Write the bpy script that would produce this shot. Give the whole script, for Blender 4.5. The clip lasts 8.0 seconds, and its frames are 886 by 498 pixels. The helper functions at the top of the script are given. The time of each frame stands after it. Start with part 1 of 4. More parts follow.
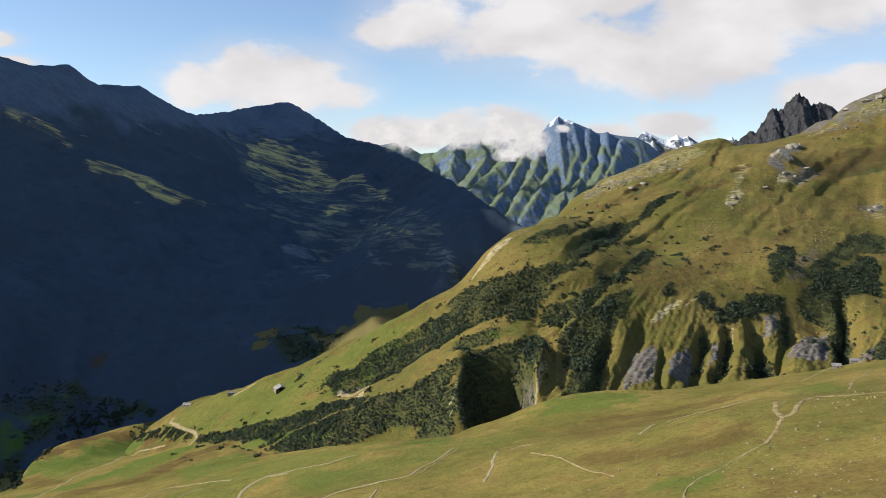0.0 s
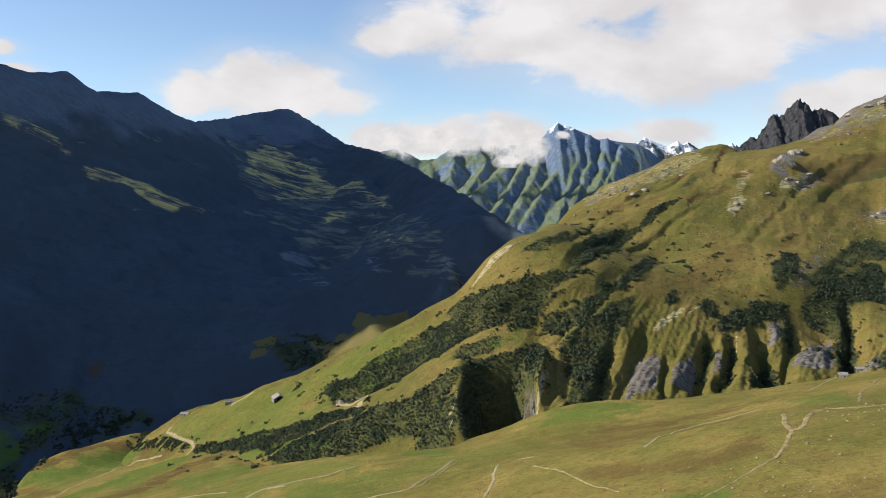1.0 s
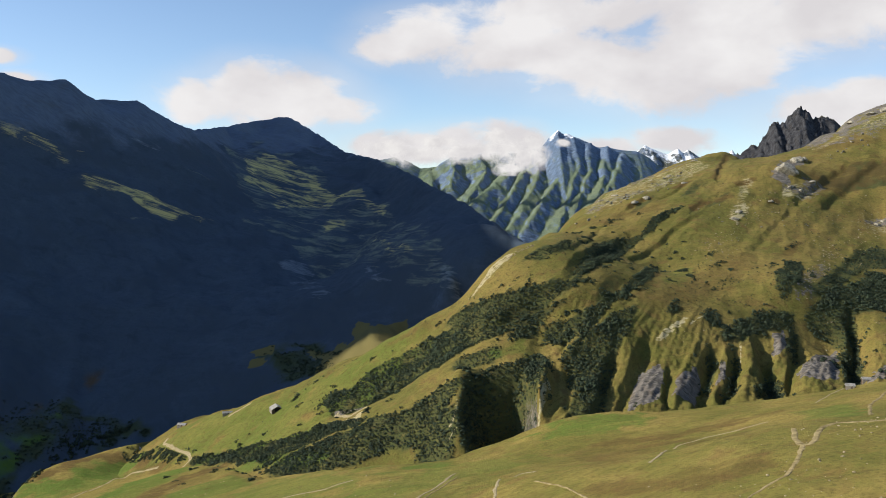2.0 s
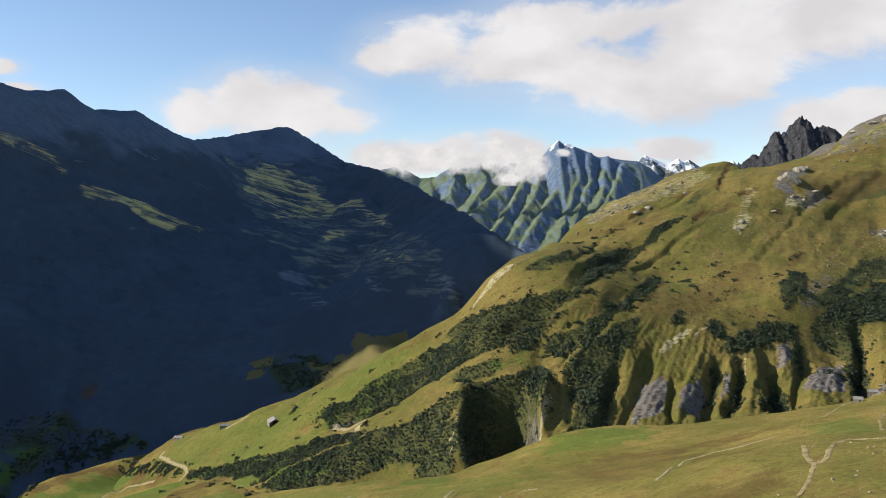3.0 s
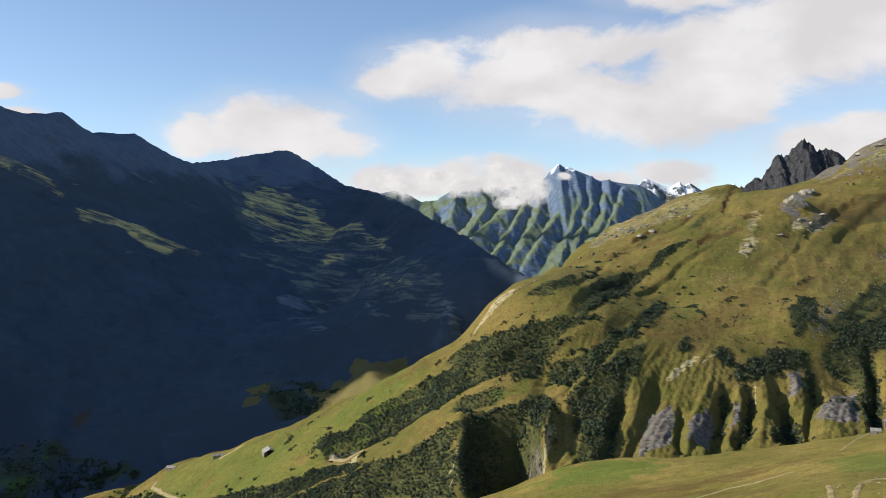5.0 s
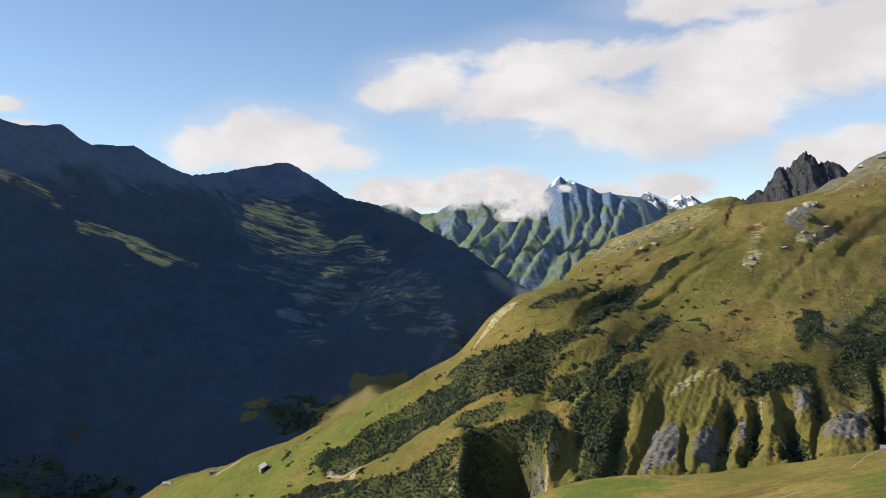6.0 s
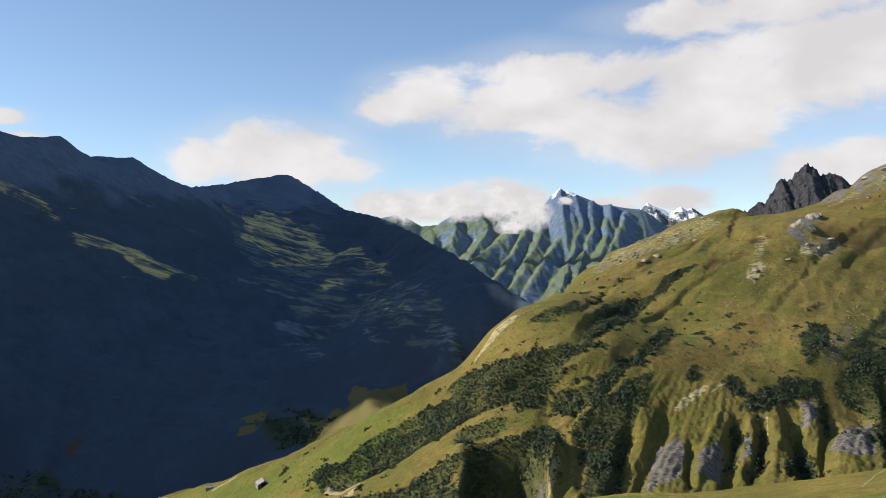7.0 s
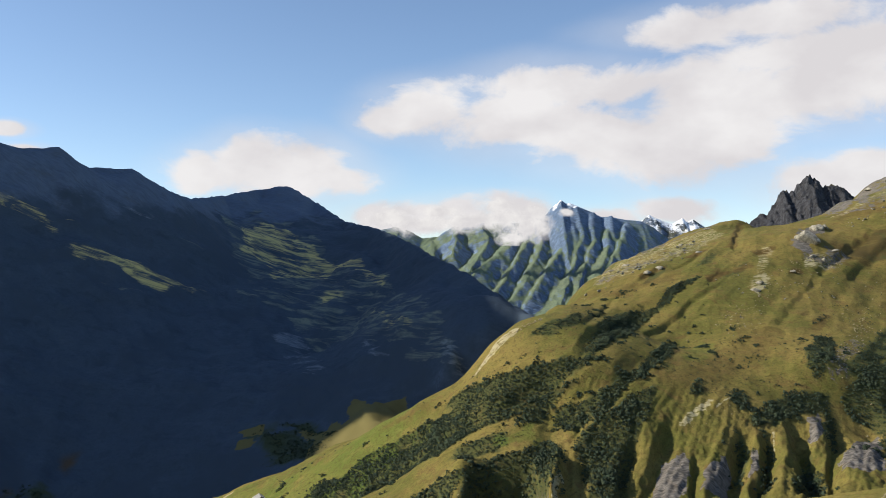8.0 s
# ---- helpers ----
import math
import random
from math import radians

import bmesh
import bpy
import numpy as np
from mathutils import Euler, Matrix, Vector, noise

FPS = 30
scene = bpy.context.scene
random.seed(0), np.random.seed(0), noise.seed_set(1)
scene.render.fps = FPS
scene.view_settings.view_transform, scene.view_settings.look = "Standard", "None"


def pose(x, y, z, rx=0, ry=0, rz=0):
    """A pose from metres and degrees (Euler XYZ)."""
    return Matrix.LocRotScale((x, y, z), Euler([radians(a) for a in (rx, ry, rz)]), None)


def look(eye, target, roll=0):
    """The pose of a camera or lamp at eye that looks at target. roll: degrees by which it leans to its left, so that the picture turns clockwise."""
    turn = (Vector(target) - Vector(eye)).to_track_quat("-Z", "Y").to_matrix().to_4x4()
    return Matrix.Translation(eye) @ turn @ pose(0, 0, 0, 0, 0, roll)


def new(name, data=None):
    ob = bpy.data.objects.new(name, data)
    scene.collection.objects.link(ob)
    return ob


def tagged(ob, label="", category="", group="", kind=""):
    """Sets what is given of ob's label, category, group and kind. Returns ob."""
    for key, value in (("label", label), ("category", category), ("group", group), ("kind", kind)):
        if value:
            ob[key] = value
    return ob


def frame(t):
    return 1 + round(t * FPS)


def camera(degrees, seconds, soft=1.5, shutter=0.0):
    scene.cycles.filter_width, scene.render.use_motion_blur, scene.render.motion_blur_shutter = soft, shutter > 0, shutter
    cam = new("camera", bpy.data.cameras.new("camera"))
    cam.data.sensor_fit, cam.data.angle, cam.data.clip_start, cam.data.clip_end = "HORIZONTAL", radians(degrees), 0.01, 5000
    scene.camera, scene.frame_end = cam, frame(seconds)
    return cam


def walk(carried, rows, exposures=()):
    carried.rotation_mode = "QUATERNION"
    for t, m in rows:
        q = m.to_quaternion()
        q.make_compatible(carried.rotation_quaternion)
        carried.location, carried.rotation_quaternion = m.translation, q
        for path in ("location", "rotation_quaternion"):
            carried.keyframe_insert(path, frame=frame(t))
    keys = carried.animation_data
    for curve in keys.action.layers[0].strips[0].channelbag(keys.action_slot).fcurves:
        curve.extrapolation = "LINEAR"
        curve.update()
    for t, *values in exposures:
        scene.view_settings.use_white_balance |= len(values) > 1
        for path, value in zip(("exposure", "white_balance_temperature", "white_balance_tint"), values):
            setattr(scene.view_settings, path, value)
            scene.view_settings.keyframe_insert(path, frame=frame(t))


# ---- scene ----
# Camera and its way: a slow flight ahead over an alpine meadow, tilting up.
cam = camera(55.19, 8.0, soft=0.7)
walk(cam, [
    (0.0, pose(0.00, 0.00, 250.00, 85.992, 0.003, -0.010)),
    (0.5, pose(0.15, 5.11, 250.14, 86.198, 0.048, -0.011)),
    (1.0, pose(0.30, 10.29, 250.26, 86.427, 0.086, -0.010)),
    (1.5, pose(0.47, 15.54, 250.37, 86.686, 0.117, -0.007)),
    (2.0, pose(0.63, 20.86, 250.47, 86.974, 0.142, -0.002)),
    (2.5, pose(0.81, 26.26, 250.56, 87.294, 0.161, 0.005)),
    (3.0, pose(0.99, 31.72, 250.63, 87.641, 0.175, 0.014)),
    (3.5, pose(1.18, 37.26, 250.69, 88.013, 0.184, 0.024)),
    (4.0, pose(1.37, 42.86, 250.74, 88.405, 0.189, 0.035)),
    (4.5, pose(1.57, 48.54, 250.77, 88.812, 0.190, 0.048)),
    (5.0, pose(1.77, 54.29, 250.79, 89.230, 0.188, 0.062)),
    (5.5, pose(1.99, 60.11, 250.80, 89.652, 0.184, 0.078)),
    (6.0, pose(2.20, 66.00, 250.80, 90.075, 0.178, 0.094)),
    (6.5, pose(2.43, 71.96, 250.78, 90.494, 0.171, 0.112)),
    (7.0, pose(2.66, 77.99, 250.75, 90.907, 0.163, 0.131)),
    (7.5, pose(2.90, 84.09, 250.71, 91.313, 0.155, 0.150)),
    (8.0, pose(3.14, 90.27, 250.66, 91.713, 0.147, 0.171)),
])

# World, sun.
SUN_AZ, SUN_EL = 93, 32          # degrees to the left of straight ahead; height
world = bpy.data.worlds.new("world")
scene.world = world
world.use_nodes = True
scene.view_settings.exposure = 0.68
sun_way = Vector((-math.sin(radians(SUN_AZ)) * math.cos(radians(SUN_EL)), math.cos(radians(SUN_AZ)) * math.cos(radians(SUN_EL)), math.sin(radians(SUN_EL))))
sun = new("sun", bpy.data.lights.new("sun", "SUN"))
sun.data.energy, sun.data.angle, sun.data.color = 3.85, radians(0.55), (1.0, 0.93, 0.80)
sun.matrix_world = look(sun_way * 3000, (0, 0, 0))


class Nodes:
    """Short hand for node trees."""

    def __init__(self, tree):
        self.tree = tree
        tree.nodes.clear()

    def add(self, kind, ins=(), **props):
        n = self.tree.nodes.new(kind)
        for k, v in props.items():
            setattr(n, k, v)
        items = ins.items() if isinstance(ins, dict) else enumerate(ins)
        for k, v in items:
            if v is None:
                continue
            if isinstance(v, bpy.types.NodeSocket):
                self.tree.links.new(v, n.inputs[k])
            else:
                n.inputs[k].default_value = v
        return n

    def math(self, op, a, b=None, c=None, clamp=False):
        return self.add("ShaderNodeMath", (a, b, c), operation=op, use_clamp=clamp).outputs[0]

    def noise(self, vec, scale, detail=4.0, rough=0.55, lac=2.0, dist=0.0):
        return self.add("ShaderNodeTexNoise", {"Vector": vec, "Scale": scale, "Detail": detail, "Roughness": rough, "Lacunarity": lac, "Distortion": dist}).outputs[0]

    def step(self, x, lo, hi):
        return self.add("ShaderNodeMapRange", {"Value": x, "From Min": lo, "From Max": hi}, interpolation_type="SMOOTHSTEP").outputs[0]

    def mix(self, fac, a, b):
        n = self.tree.nodes.new("ShaderNodeMix")
        n.data_type = "RGBA"
        for k, v in ((0, fac), (6, a), (7, b)):
            if isinstance(v, bpy.types.NodeSocket):
                self.tree.links.new(v, n.inputs[k])
            else:
                n.inputs[k].default_value = (*v, 1) if isinstance(v, tuple) and len(v) == 3 else v
        return n.outputs[2]


def build_sky():
    k = Nodes(world.node_tree)
    way = k.add("ShaderNodeTexCoord").outputs["Generated"]
    sky = k.add("ShaderNodeTexSky", sky_type="NISHITA", sun_disc=False, sun_elevation=radians(SUN_EL), sun_rotation=radians(-SUN_AZ), altitude=1800, air_density=1.0, dust_density=1.1, ozone_density=1.8).outputs[0]
    xyz = k.add("ShaderNodeSeparateXYZ", (way,)).outputs
    az = k.math("MULTIPLY", k.math("ARCTAN2", xyz[0], xyz[1]), 57.3)
    el = k.math("MULTIPLY", k.math("ARCSINE", xyz[2]), 57.3)
    cover = None
    # clouds: azimuth, height, half width, half height (degrees)
    for a0, e0, wa, we in CLOUDS:
        da = k.math("DIVIDE", k.math("SUBTRACT", az, a0), wa)
        de = k.math("DIVIDE", k.math("SUBTRACT", el, e0), we)
        d = k.math("SUBTRACT", 1.0, k.math("SQRT", k.math("ADD", k.math("MULTIPLY", da, da), k.math("MULTIPLY", de, de))))
        cover = d if cover is None else k.math("SMOOTH_MAX", cover, d, 0.25)
    vec = k.add("ShaderNodeVectorMath", (way, (1.0, 1.0, 1.7)), operation="MULTIPLY").outputs[0]
    billow = k.noise(vec, 10.0, 10.0, 0.58, 2.1, 0.3)
    wisp = k.noise(vec, 4.0, 6.0, 0.6, 2.0, 0.4)
    dens = k.math("ADD", cover, k.math("MULTIPLY", k.math("SUBTRACT", billow, 0.5), 1.75))
    mask = k.step(dens, 0.0, 0.52)
    veil = k.math("MULTIPLY", k.step(k.math("ADD", cover, k.math("MULTIPLY", wisp, 0.8)), -0.1, 0.9), 0.32)
    mask = k.math("MAXIMUM", mask, veil)
    # brighter towards the sun's side of each swelling
    lit = k.add("ShaderNodeVectorMath", (vec, (-0.022, 0.0, 0.03)), operation="ADD").outputs[0]
    swell = k.math("SUBTRACT", k.noise(vec, 9.0, 6.0, 0.5), k.noise(lit, 9.0, 6.0, 0.5))
    tone = k.math("ADD", k.step(k.noise(vec, 6.0, 6.0, 0.5), 0.3, 0.7), k.math("MULTIPLY", swell, 2.2), clamp=True)
    white = k.mix(tone, (4.35, 4.2, 4.3), (5.25, 5.15, 5.17))
    col = k.mix(mask, sky, white)
    bg = k.add("ShaderNodeBackground", (col, 0.103))
    k.add("ShaderNodeOutputWorld", (bg.outputs[0],))


CLOUDS = [
    (-11.3, 6.8, 6.7, 2.6), (-13.3, 7.8, 3.3, 2.0), (-8.8, 7.6, 3.8, 1.9), (-6.9, 6.3, 2.9, 1.4), (-16.1, 6.8, 1.9, 1.9),
    (-0.9, 11.0, 5.0, 2.3), (4.4, 10.4, 6.5, 3.1), (9.9, 9.2, 7.3, 3.1), (15.3, 8.1, 7.3, 3.1), (18.8, 8.5, 4.2, 2.9),
    (8.1, 12.3, 8.0, 2.3)]
CLOUDS += [
    (18.0, 11.1, 6.5, 3.1), (24.5, 11.3, 7.3, 3.2), (25.1, 13.5, 8.4, 2.7), (16.9, 15.5, 7.3, 1.3),
    (21.9, 15.7, 9.9, 1.9), (23.4, 5.9, 4.6, 1.7), (26.5, 6.2, 4.6, 1.6), (24.7, 5.2, 5.3, 1.5), (-4.7, 3.9, 2.7, 1.2),
    (-1.7, 3.9, 3.4, 1.3), (1.4, 4.2, 3.4, 1.4), (4.0, 4.2, 2.7, 1.5), (5.5, 4.2, 1.9, 1.5), (14.6, 4.1, 3.6, 1.2),
    (11.3, 3.7, 3.2, 0.9), (-27.4, 8.8, 1.5, 0.6), (-26.5, 7.6, 1.7, 0.5),
    (-3.9, 10.3, 2.8, 1.5)]
build_sky()


# -- landform --
def smooth(x, lo, hi):
    t = np.clip((x - lo) / (hi - lo), 0, 1)
    return t * t * (3 - 2 * t)


def perlin(x, y, seed=0):
    xi, yi = np.floor(x), np.floor(y)
    fx, fy = x - xi, y - yi
    u, v = fx * fx * fx * (fx * (fx * 6 - 15) + 10), fy * fy * fy * (fy * (fy * 6 - 15) + 10)

    def corner(ix, iy, dx, dy):
        h = np.sin(ix * 127.1 + iy * 311.7 + seed * 74.7) * 43758.5453
        a = (h - np.floor(h)) * 2 * np.pi
        return np.cos(a) * dx + np.sin(a) * dy

    a = corner(xi, yi, fx, fy) * (1 - u) + corner(xi + 1, yi, fx - 1, fy) * u
    b = corner(xi, yi + 1, fx, fy - 1) * (1 - u) + corner(xi + 1, yi + 1, fx - 1, fy - 1) * u
    return (a * (1 - v) + b * v) * 1.5


def fbm(x, y, size, octaves=5, seed=0, gain=0.5, ridged=False):
    total, amp, s = 0, 1, 1.0 / size
    for i in range(octaves):
        n = perlin(x * s + 17.3 * i, y * s - 9.1 * i, seed + i)
        total = total + amp * ((1 - 2 * np.abs(n)) if ridged else n)
        amp, s = amp * gain, s * 2.03
    return total


class Relief:
    """A smooth sheet of heights hung on feature lines of the map (x, y, z)."""

    def __init__(self, lines, soft=25.0):
        p = np.array([q for l in lines for q in l], float)
        self.xy, self.soft = p[:, :2], soft
        n = len(p)
        a = np.zeros((n + 3, n + 3))
        a[:n, :n] = self.kernel(self.xy[:, 0], self.xy[:, 1]) - np.eye(n) * 4
        a[:n, n], a[:n, n + 1:] = 1, self.xy / 1000
        a[n:, :n] = a[:n, n:].T
        self.w = np.linalg.solve(a, np.append(p[:, 2], [0, 0, 0]))

    def kernel(self, x, y):
        return np.sqrt((x[:, None] - self.xy[:, 0]) ** 2 + (y[:, None] - self.xy[:, 1]) ** 2 + self.soft ** 2)

    def __call__(self, x, y):
        shape, x, y = np.shape(x), np.ravel(x).astype(float), np.ravel(y).astype(float)
        out = np.empty(len(x))
        for i in range(0, len(x), 60000):
            s = slice(i, i + 60000)
            out[s] = self.kernel(x[s], y[s]) @ self.w[:-3] + self.w[-3] + x[s] / 1000 * self.w[-2] + y[s] / 1000 * self.w[-1]
        return out.reshape(shape)


def along(x, y, line):
    """Distance from a polyline, share of its length, and side (+ left)."""
    best = np.full(np.shape(x), 1e9)
    share, side = np.zeros(np.shape(x)), np.ones(np.shape(x))
    pts = np.array([q[:2] for q in line], float)
    legs = np.hypot(*np.diff(pts, axis=0).T)
    done, total = 0.0, legs.sum()
    for (ax, ay), (bx, by), leg in zip(pts[:-1], pts[1:], legs):
        dx, dy = (bx - ax) / leg, (by - ay) / leg
        t = np.clip((x - ax) * dx + (y - ay) * dy, 0, leg)
        d = np.hypot(x - ax - t * dx, y - ay - t * dy)
        near = d < best
        best = np.where(near, d, best)
        share = np.where(near, (done + t) / total, share)
        side = np.where(near, np.sign(dx * (y - ay) - dy * (x - ax)), side)
        done += leg
    return best, share, side


def patch(x, y, poly, edge):
    """1 inside a patch of the map, 0 outside, soft over its edge in metres."""
    out = np.zeros(np.shape(x))
    p = np.array(poly, float)
    lo, hi = p.min(0) - 2 * edge, p.max(0) + 2 * edge
    near = (x > lo[0]) & (x < hi[0]) & (y > lo[1]) & (y < hi[1])
    if not near.any():
        return out
    px, py = x[near], y[near]
    px, py = px + 0.8 * edge * fbm(px, py, 5 * edge, 4, 301, 0.6), py + 0.8 * edge * fbm(px, py, 5 * edge, 4, 311, 0.6)
    d, _, _ = along(px, py, list(poly) + [poly[0]])
    within = np.zeros(len(px), bool)
    for (ax, ay), (bx, by) in zip(p, np.roll(p, -1, 0)):
        if ay != by:
            within ^= ((ay > py) != (by > py)) & (px < (bx - ax) * (py - ay) / (by - ay) + ax)
    out[near] = smooth(np.where(within, d, -d) / edge, -0.6, 0.6)
    return out


# feature lines of the map, in metres
LEFT_CREST = [
    (-1204, 1511, 357), (-1115, 1716, 415), (-1035, 1864, 545), (-988, 1914, 543), (-936, 1965, 531), (-875, 2004, 539),
    (-849, 2061, 499), (-764, 2142, 507), (-734, 2248, 472), (-691, 2383, 454), (-691, 2724, 494), (-649, 3079, 551),
    (-615, 3167, 565), (-574, 3231, 575), (-526, 3159, 548), (-448, 3025, 498), (-319, 2769, 417), (-208, 2535, 384),
    (-121, 2312, 346), (-46, 2059, 301), (20, 1856, 263), (74, 1683, 226), (110, 1561, 198), (128, 1497, 185),
    (183, 1394, 167)]
LEFT_BENCHES = [
    (-888, 1794, 389), (-807, 1846, 354), (-742, 1776, 292), (-794, 2160, 441), (-527, 1892, 202), (-516, 2570, 398),
    (-431, 2221, 260), (-362, 2293, 244), (-339, 1809, 139), (-262, 1770, 88), (-309, 2322, 259), (-47, 1496, 134),
    (-44, 1538, 166), (-187, 1949, 167), (62, 1417, 152), (14, 1396, 144), (-516, 1593, 97), (-711, 1556, 132),
    (-1000, 1453, 237)]
LEFT_FOOT = [
    (-559, 1362, -17), (-421, 1376, -3), (-282, 1387, 13), (-208, 1376, 6), (-128, 1339, 43), (-80, 1308, 38),
    (-22, 1389, 42), (34, 1401, 77), (110, 1405, 96), (-659, 1245, -13), (-754, 1134, -13), (-823, 985, -5)]
HILL_CREST = [
    (-216, 1017, 24), (-166, 1008, 43), (-116, 990, 71), (-60, 952, 103), (-15, 939, 130), (19, 935, 146),
    (48, 948, 181), (76, 979, 199), (127, 1080, 212), (185, 1232, 233), (248, 1354, 266), (317, 1466, 287),
    (386, 1548, 309), (486, 1610, 330), (508, 1530, 339), (536, 1428, 320), (567, 1389, 337), (621, 1431, 360),
    (716, 1514, 403), (815, 1577, 436), (989, 1641, 495)]
HILL_SLOPE = [
    (488, 1226, 300), (582, 1149, 223), (371, 1104, 235), (318, 1423, 250), (367, 905, 170), (250, 994, 173),
    (124, 868, 172), (244, 847, 138), (93, 831, 122), (-29, 899, 85), (138, 959, 209), (209, 1059, 205),
    (476, 1038, 192), (702, 1153, 255), (550, 895, 140), (330, 957, 177), (49, 854, 139)]
HILL_LOW = [
    (-189, 968, 18), (-271, 1045, -4), (-336, 1106, -31), (-293, 983, -32), (-227, 944, -11), (-92, 859, 41),
    (-127, 836, 22), (-132, 796, 19), (-65, 777, 43), (-34, 789, 62), (13, 745, 67), (24, 781, 90),
    (87, 740, 86), (106, 725, 76), (185, 778, 94), (216, 796, 99), (392, 849, 105), (386, 852, 93),
    (272, 781, 90), (444, 843, 123), (519, 842, 101)]
MEADOW = [
    (166, 392, 148), (144, 353, 146), (25, 455, 97), (-21, 475, 86), (46, 464, 108), (-32, 533, 73),
    (81, 356, 129), (162, 433, 141), (123, 510, 101), (102, 699, 80), (307, 652, 111), (-6, 648, 57),
    (182, 680, 88), (237, 681, 94), (30, 678, 58), (-71, 638, 54), (-158, 765, 8), (-281, 942, -37),
    (-382, 1054, -78), (-399, 940, -65), (-463, 939, -78), (-399, 1102, -52), (-476, 1040, -66), (335, 633, 121),
    (141, 264, 152), (93, 293, 141), (-143, 547, 47), (-282, 684, -3)]
MEADOW_EDGE = [
    (-478, 740, -65), (-470, 880, -71), (-492, 1000, -75), (-476, 1040, -66), (-443, 1081, -58), (-395, 1092, -50),
    (-323, 982, -42), (-281, 942, -37), (-230, 883, -17), (-163, 765, 8), (-108, 706, 28), (-73, 658, 49),
    (-37, 648, 62), (-6, 648, 57), (30, 678, 58), (56, 689, 63), (83, 694, 74), (107, 699, 80),
    (138, 690, 85), (183, 685, 86), (237, 681, 94), (279, 671, 101), (312, 664, 109), (340, 642, 119),
    (399, 633, 133)]

# ridges: the main crest first, then spurs from the crest towards the valley
FAR_CREST = [(-413, 4350, 438), (-356, 4350, 472), (-241, 4350, 494), (-184, 4350, 474), (-113, 4350, 436), (-41, 4350, 442), (44, 4350, 479), (53, 4350, 493), (130, 4350, 501), (216, 4350, 513), (302, 4350, 512), (402, 4350, 512), (459, 4350, 535), (502, 4350, 540), (545, 4350, 592), (582, 4350, 629), (617, 4350, 606), (631, 4350, 611), (674, 4350, 591), (746, 4350, 562), (789, 4350, 539), (831, 4350, 542), (903, 4350, 527), (989, 4350, 519), (1046, 4350, 490), (1118, 4350, 432), (1247, 4350, 375)]
FAR_SPURS = [
    [(500, 4330, 539), (471, 4200, 414), (430, 4080, 316), (364, 3950, 223), (291, 3840, 135)],
    [(336, 4240, 430), (259, 4130, 358), (173, 4020, 289), (123, 3950, 244)],
    [(404, 4220, 415), (336, 4080, 316), (273, 3950, 223), (222, 3880, 173)],
    [(604, 4260, 458), (561, 4150, 371), (474, 4000, 275), (396, 3880, 172), (317, 3790, 79)],
    [(671, 4330, 590), (664, 4200, 441), (618, 4080, 328), (586, 3990, 253)],
    [(742, 4330, 561), (716, 4180, 413), (669, 4060, 307)]]
FAR_SPURS += [
    [(828, 4330, 541), (785, 4180, 412), (757, 4090, 334)],
    [(909, 4310, 508), (848, 4190, 413), (812, 4110, 350)],
    [(52, 4330, 492), (65, 4230, 417), (28, 4150, 345)],
    [(186, 4330, 500), (215, 4220, 416), (172, 4120, 344)],
    [(-69, 4340, 436), (-54, 4230, 367)]]
SNOW_CREST = [(1031, 4560, 529), (1052, 4560, 541), (1076, 4560, 565), (1097, 4560, 552), (1127, 4560, 540), (1172, 4560, 522), (1202, 4560, 516), (1232, 4560, 534), (1253, 4560, 546), (1277, 4560, 522), (1307, 4560, 540), (1343, 4560, 516), (1373, 4560, 498), (1427, 4560, 479), (1488, 4560, 485), (1517, 4560, 515), (1541, 4560, 539), (1565, 4560, 509), (1593, 4560, 485)]
CRAG_CREST = [(840, 2450, 388), (872, 2450, 404), (904, 2450, 423), (923, 2450, 447), (936, 2450, 474), (942, 2450, 483), (952, 2450, 478), (958, 2450, 470), (975, 2450, 486), (991, 2450, 499), (1002, 2450, 515), (1015, 2450, 521), (1031, 2450, 518), (1044, 2450, 505), (1055, 2450, 489), (1071, 2450, 492), (1087, 2450, 492), (1103, 2450, 494), (1119, 2450, 483), (1135, 2450, 462)]

LEFT_BACK = [(-1500, 1750, 300), (-1700, 2400, 300), (-1500, 3000, 250), (-1700, 4200, 100), (-300, 4300, -50), (400, 3000, -60), (700, 2200, -80), (-2600, 900, 100), (-1500, 700, -80), (300, 1700, -60), (-800, 4500, -50)]
VALLEY_WOODS = [(-380, 1180, -150), (-230, 1200, -90), (-120, 1170, -50), (0, 1150, -60), (-560, 1120, -160), (-700, 1000, -180), (-1100, 850, -190), (120, 1250, -60)]
HILL_BACK = [(150, 1450, 60), (350, 1900, 60), (800, 2300, 100), (1500, 1900, 380), (1500, 1000, 330), (1100, 650, 170), (-150, 1250, -60), (30, 1200, 20), (-480, 1250, -110)]
HILL_FOOT = [(-500, 1080, -130), (-330, 930, -75), (-190, 800, -10), (-60, 740, 5), (30, 690, 20), (120, 690, 40), (220, 690, 50), (330, 700, 70), (450, 700, 85), (600, 700, 110)]
VALLEY = [(-420, 1180, -125), (-600, 1050, -130), (-900, 800, -150), (-1500, 300, -150), (-700, 500, -20), (0, -100, 160), (500, 0, 240), (-600, -200, 100), (700, 500, 220)]

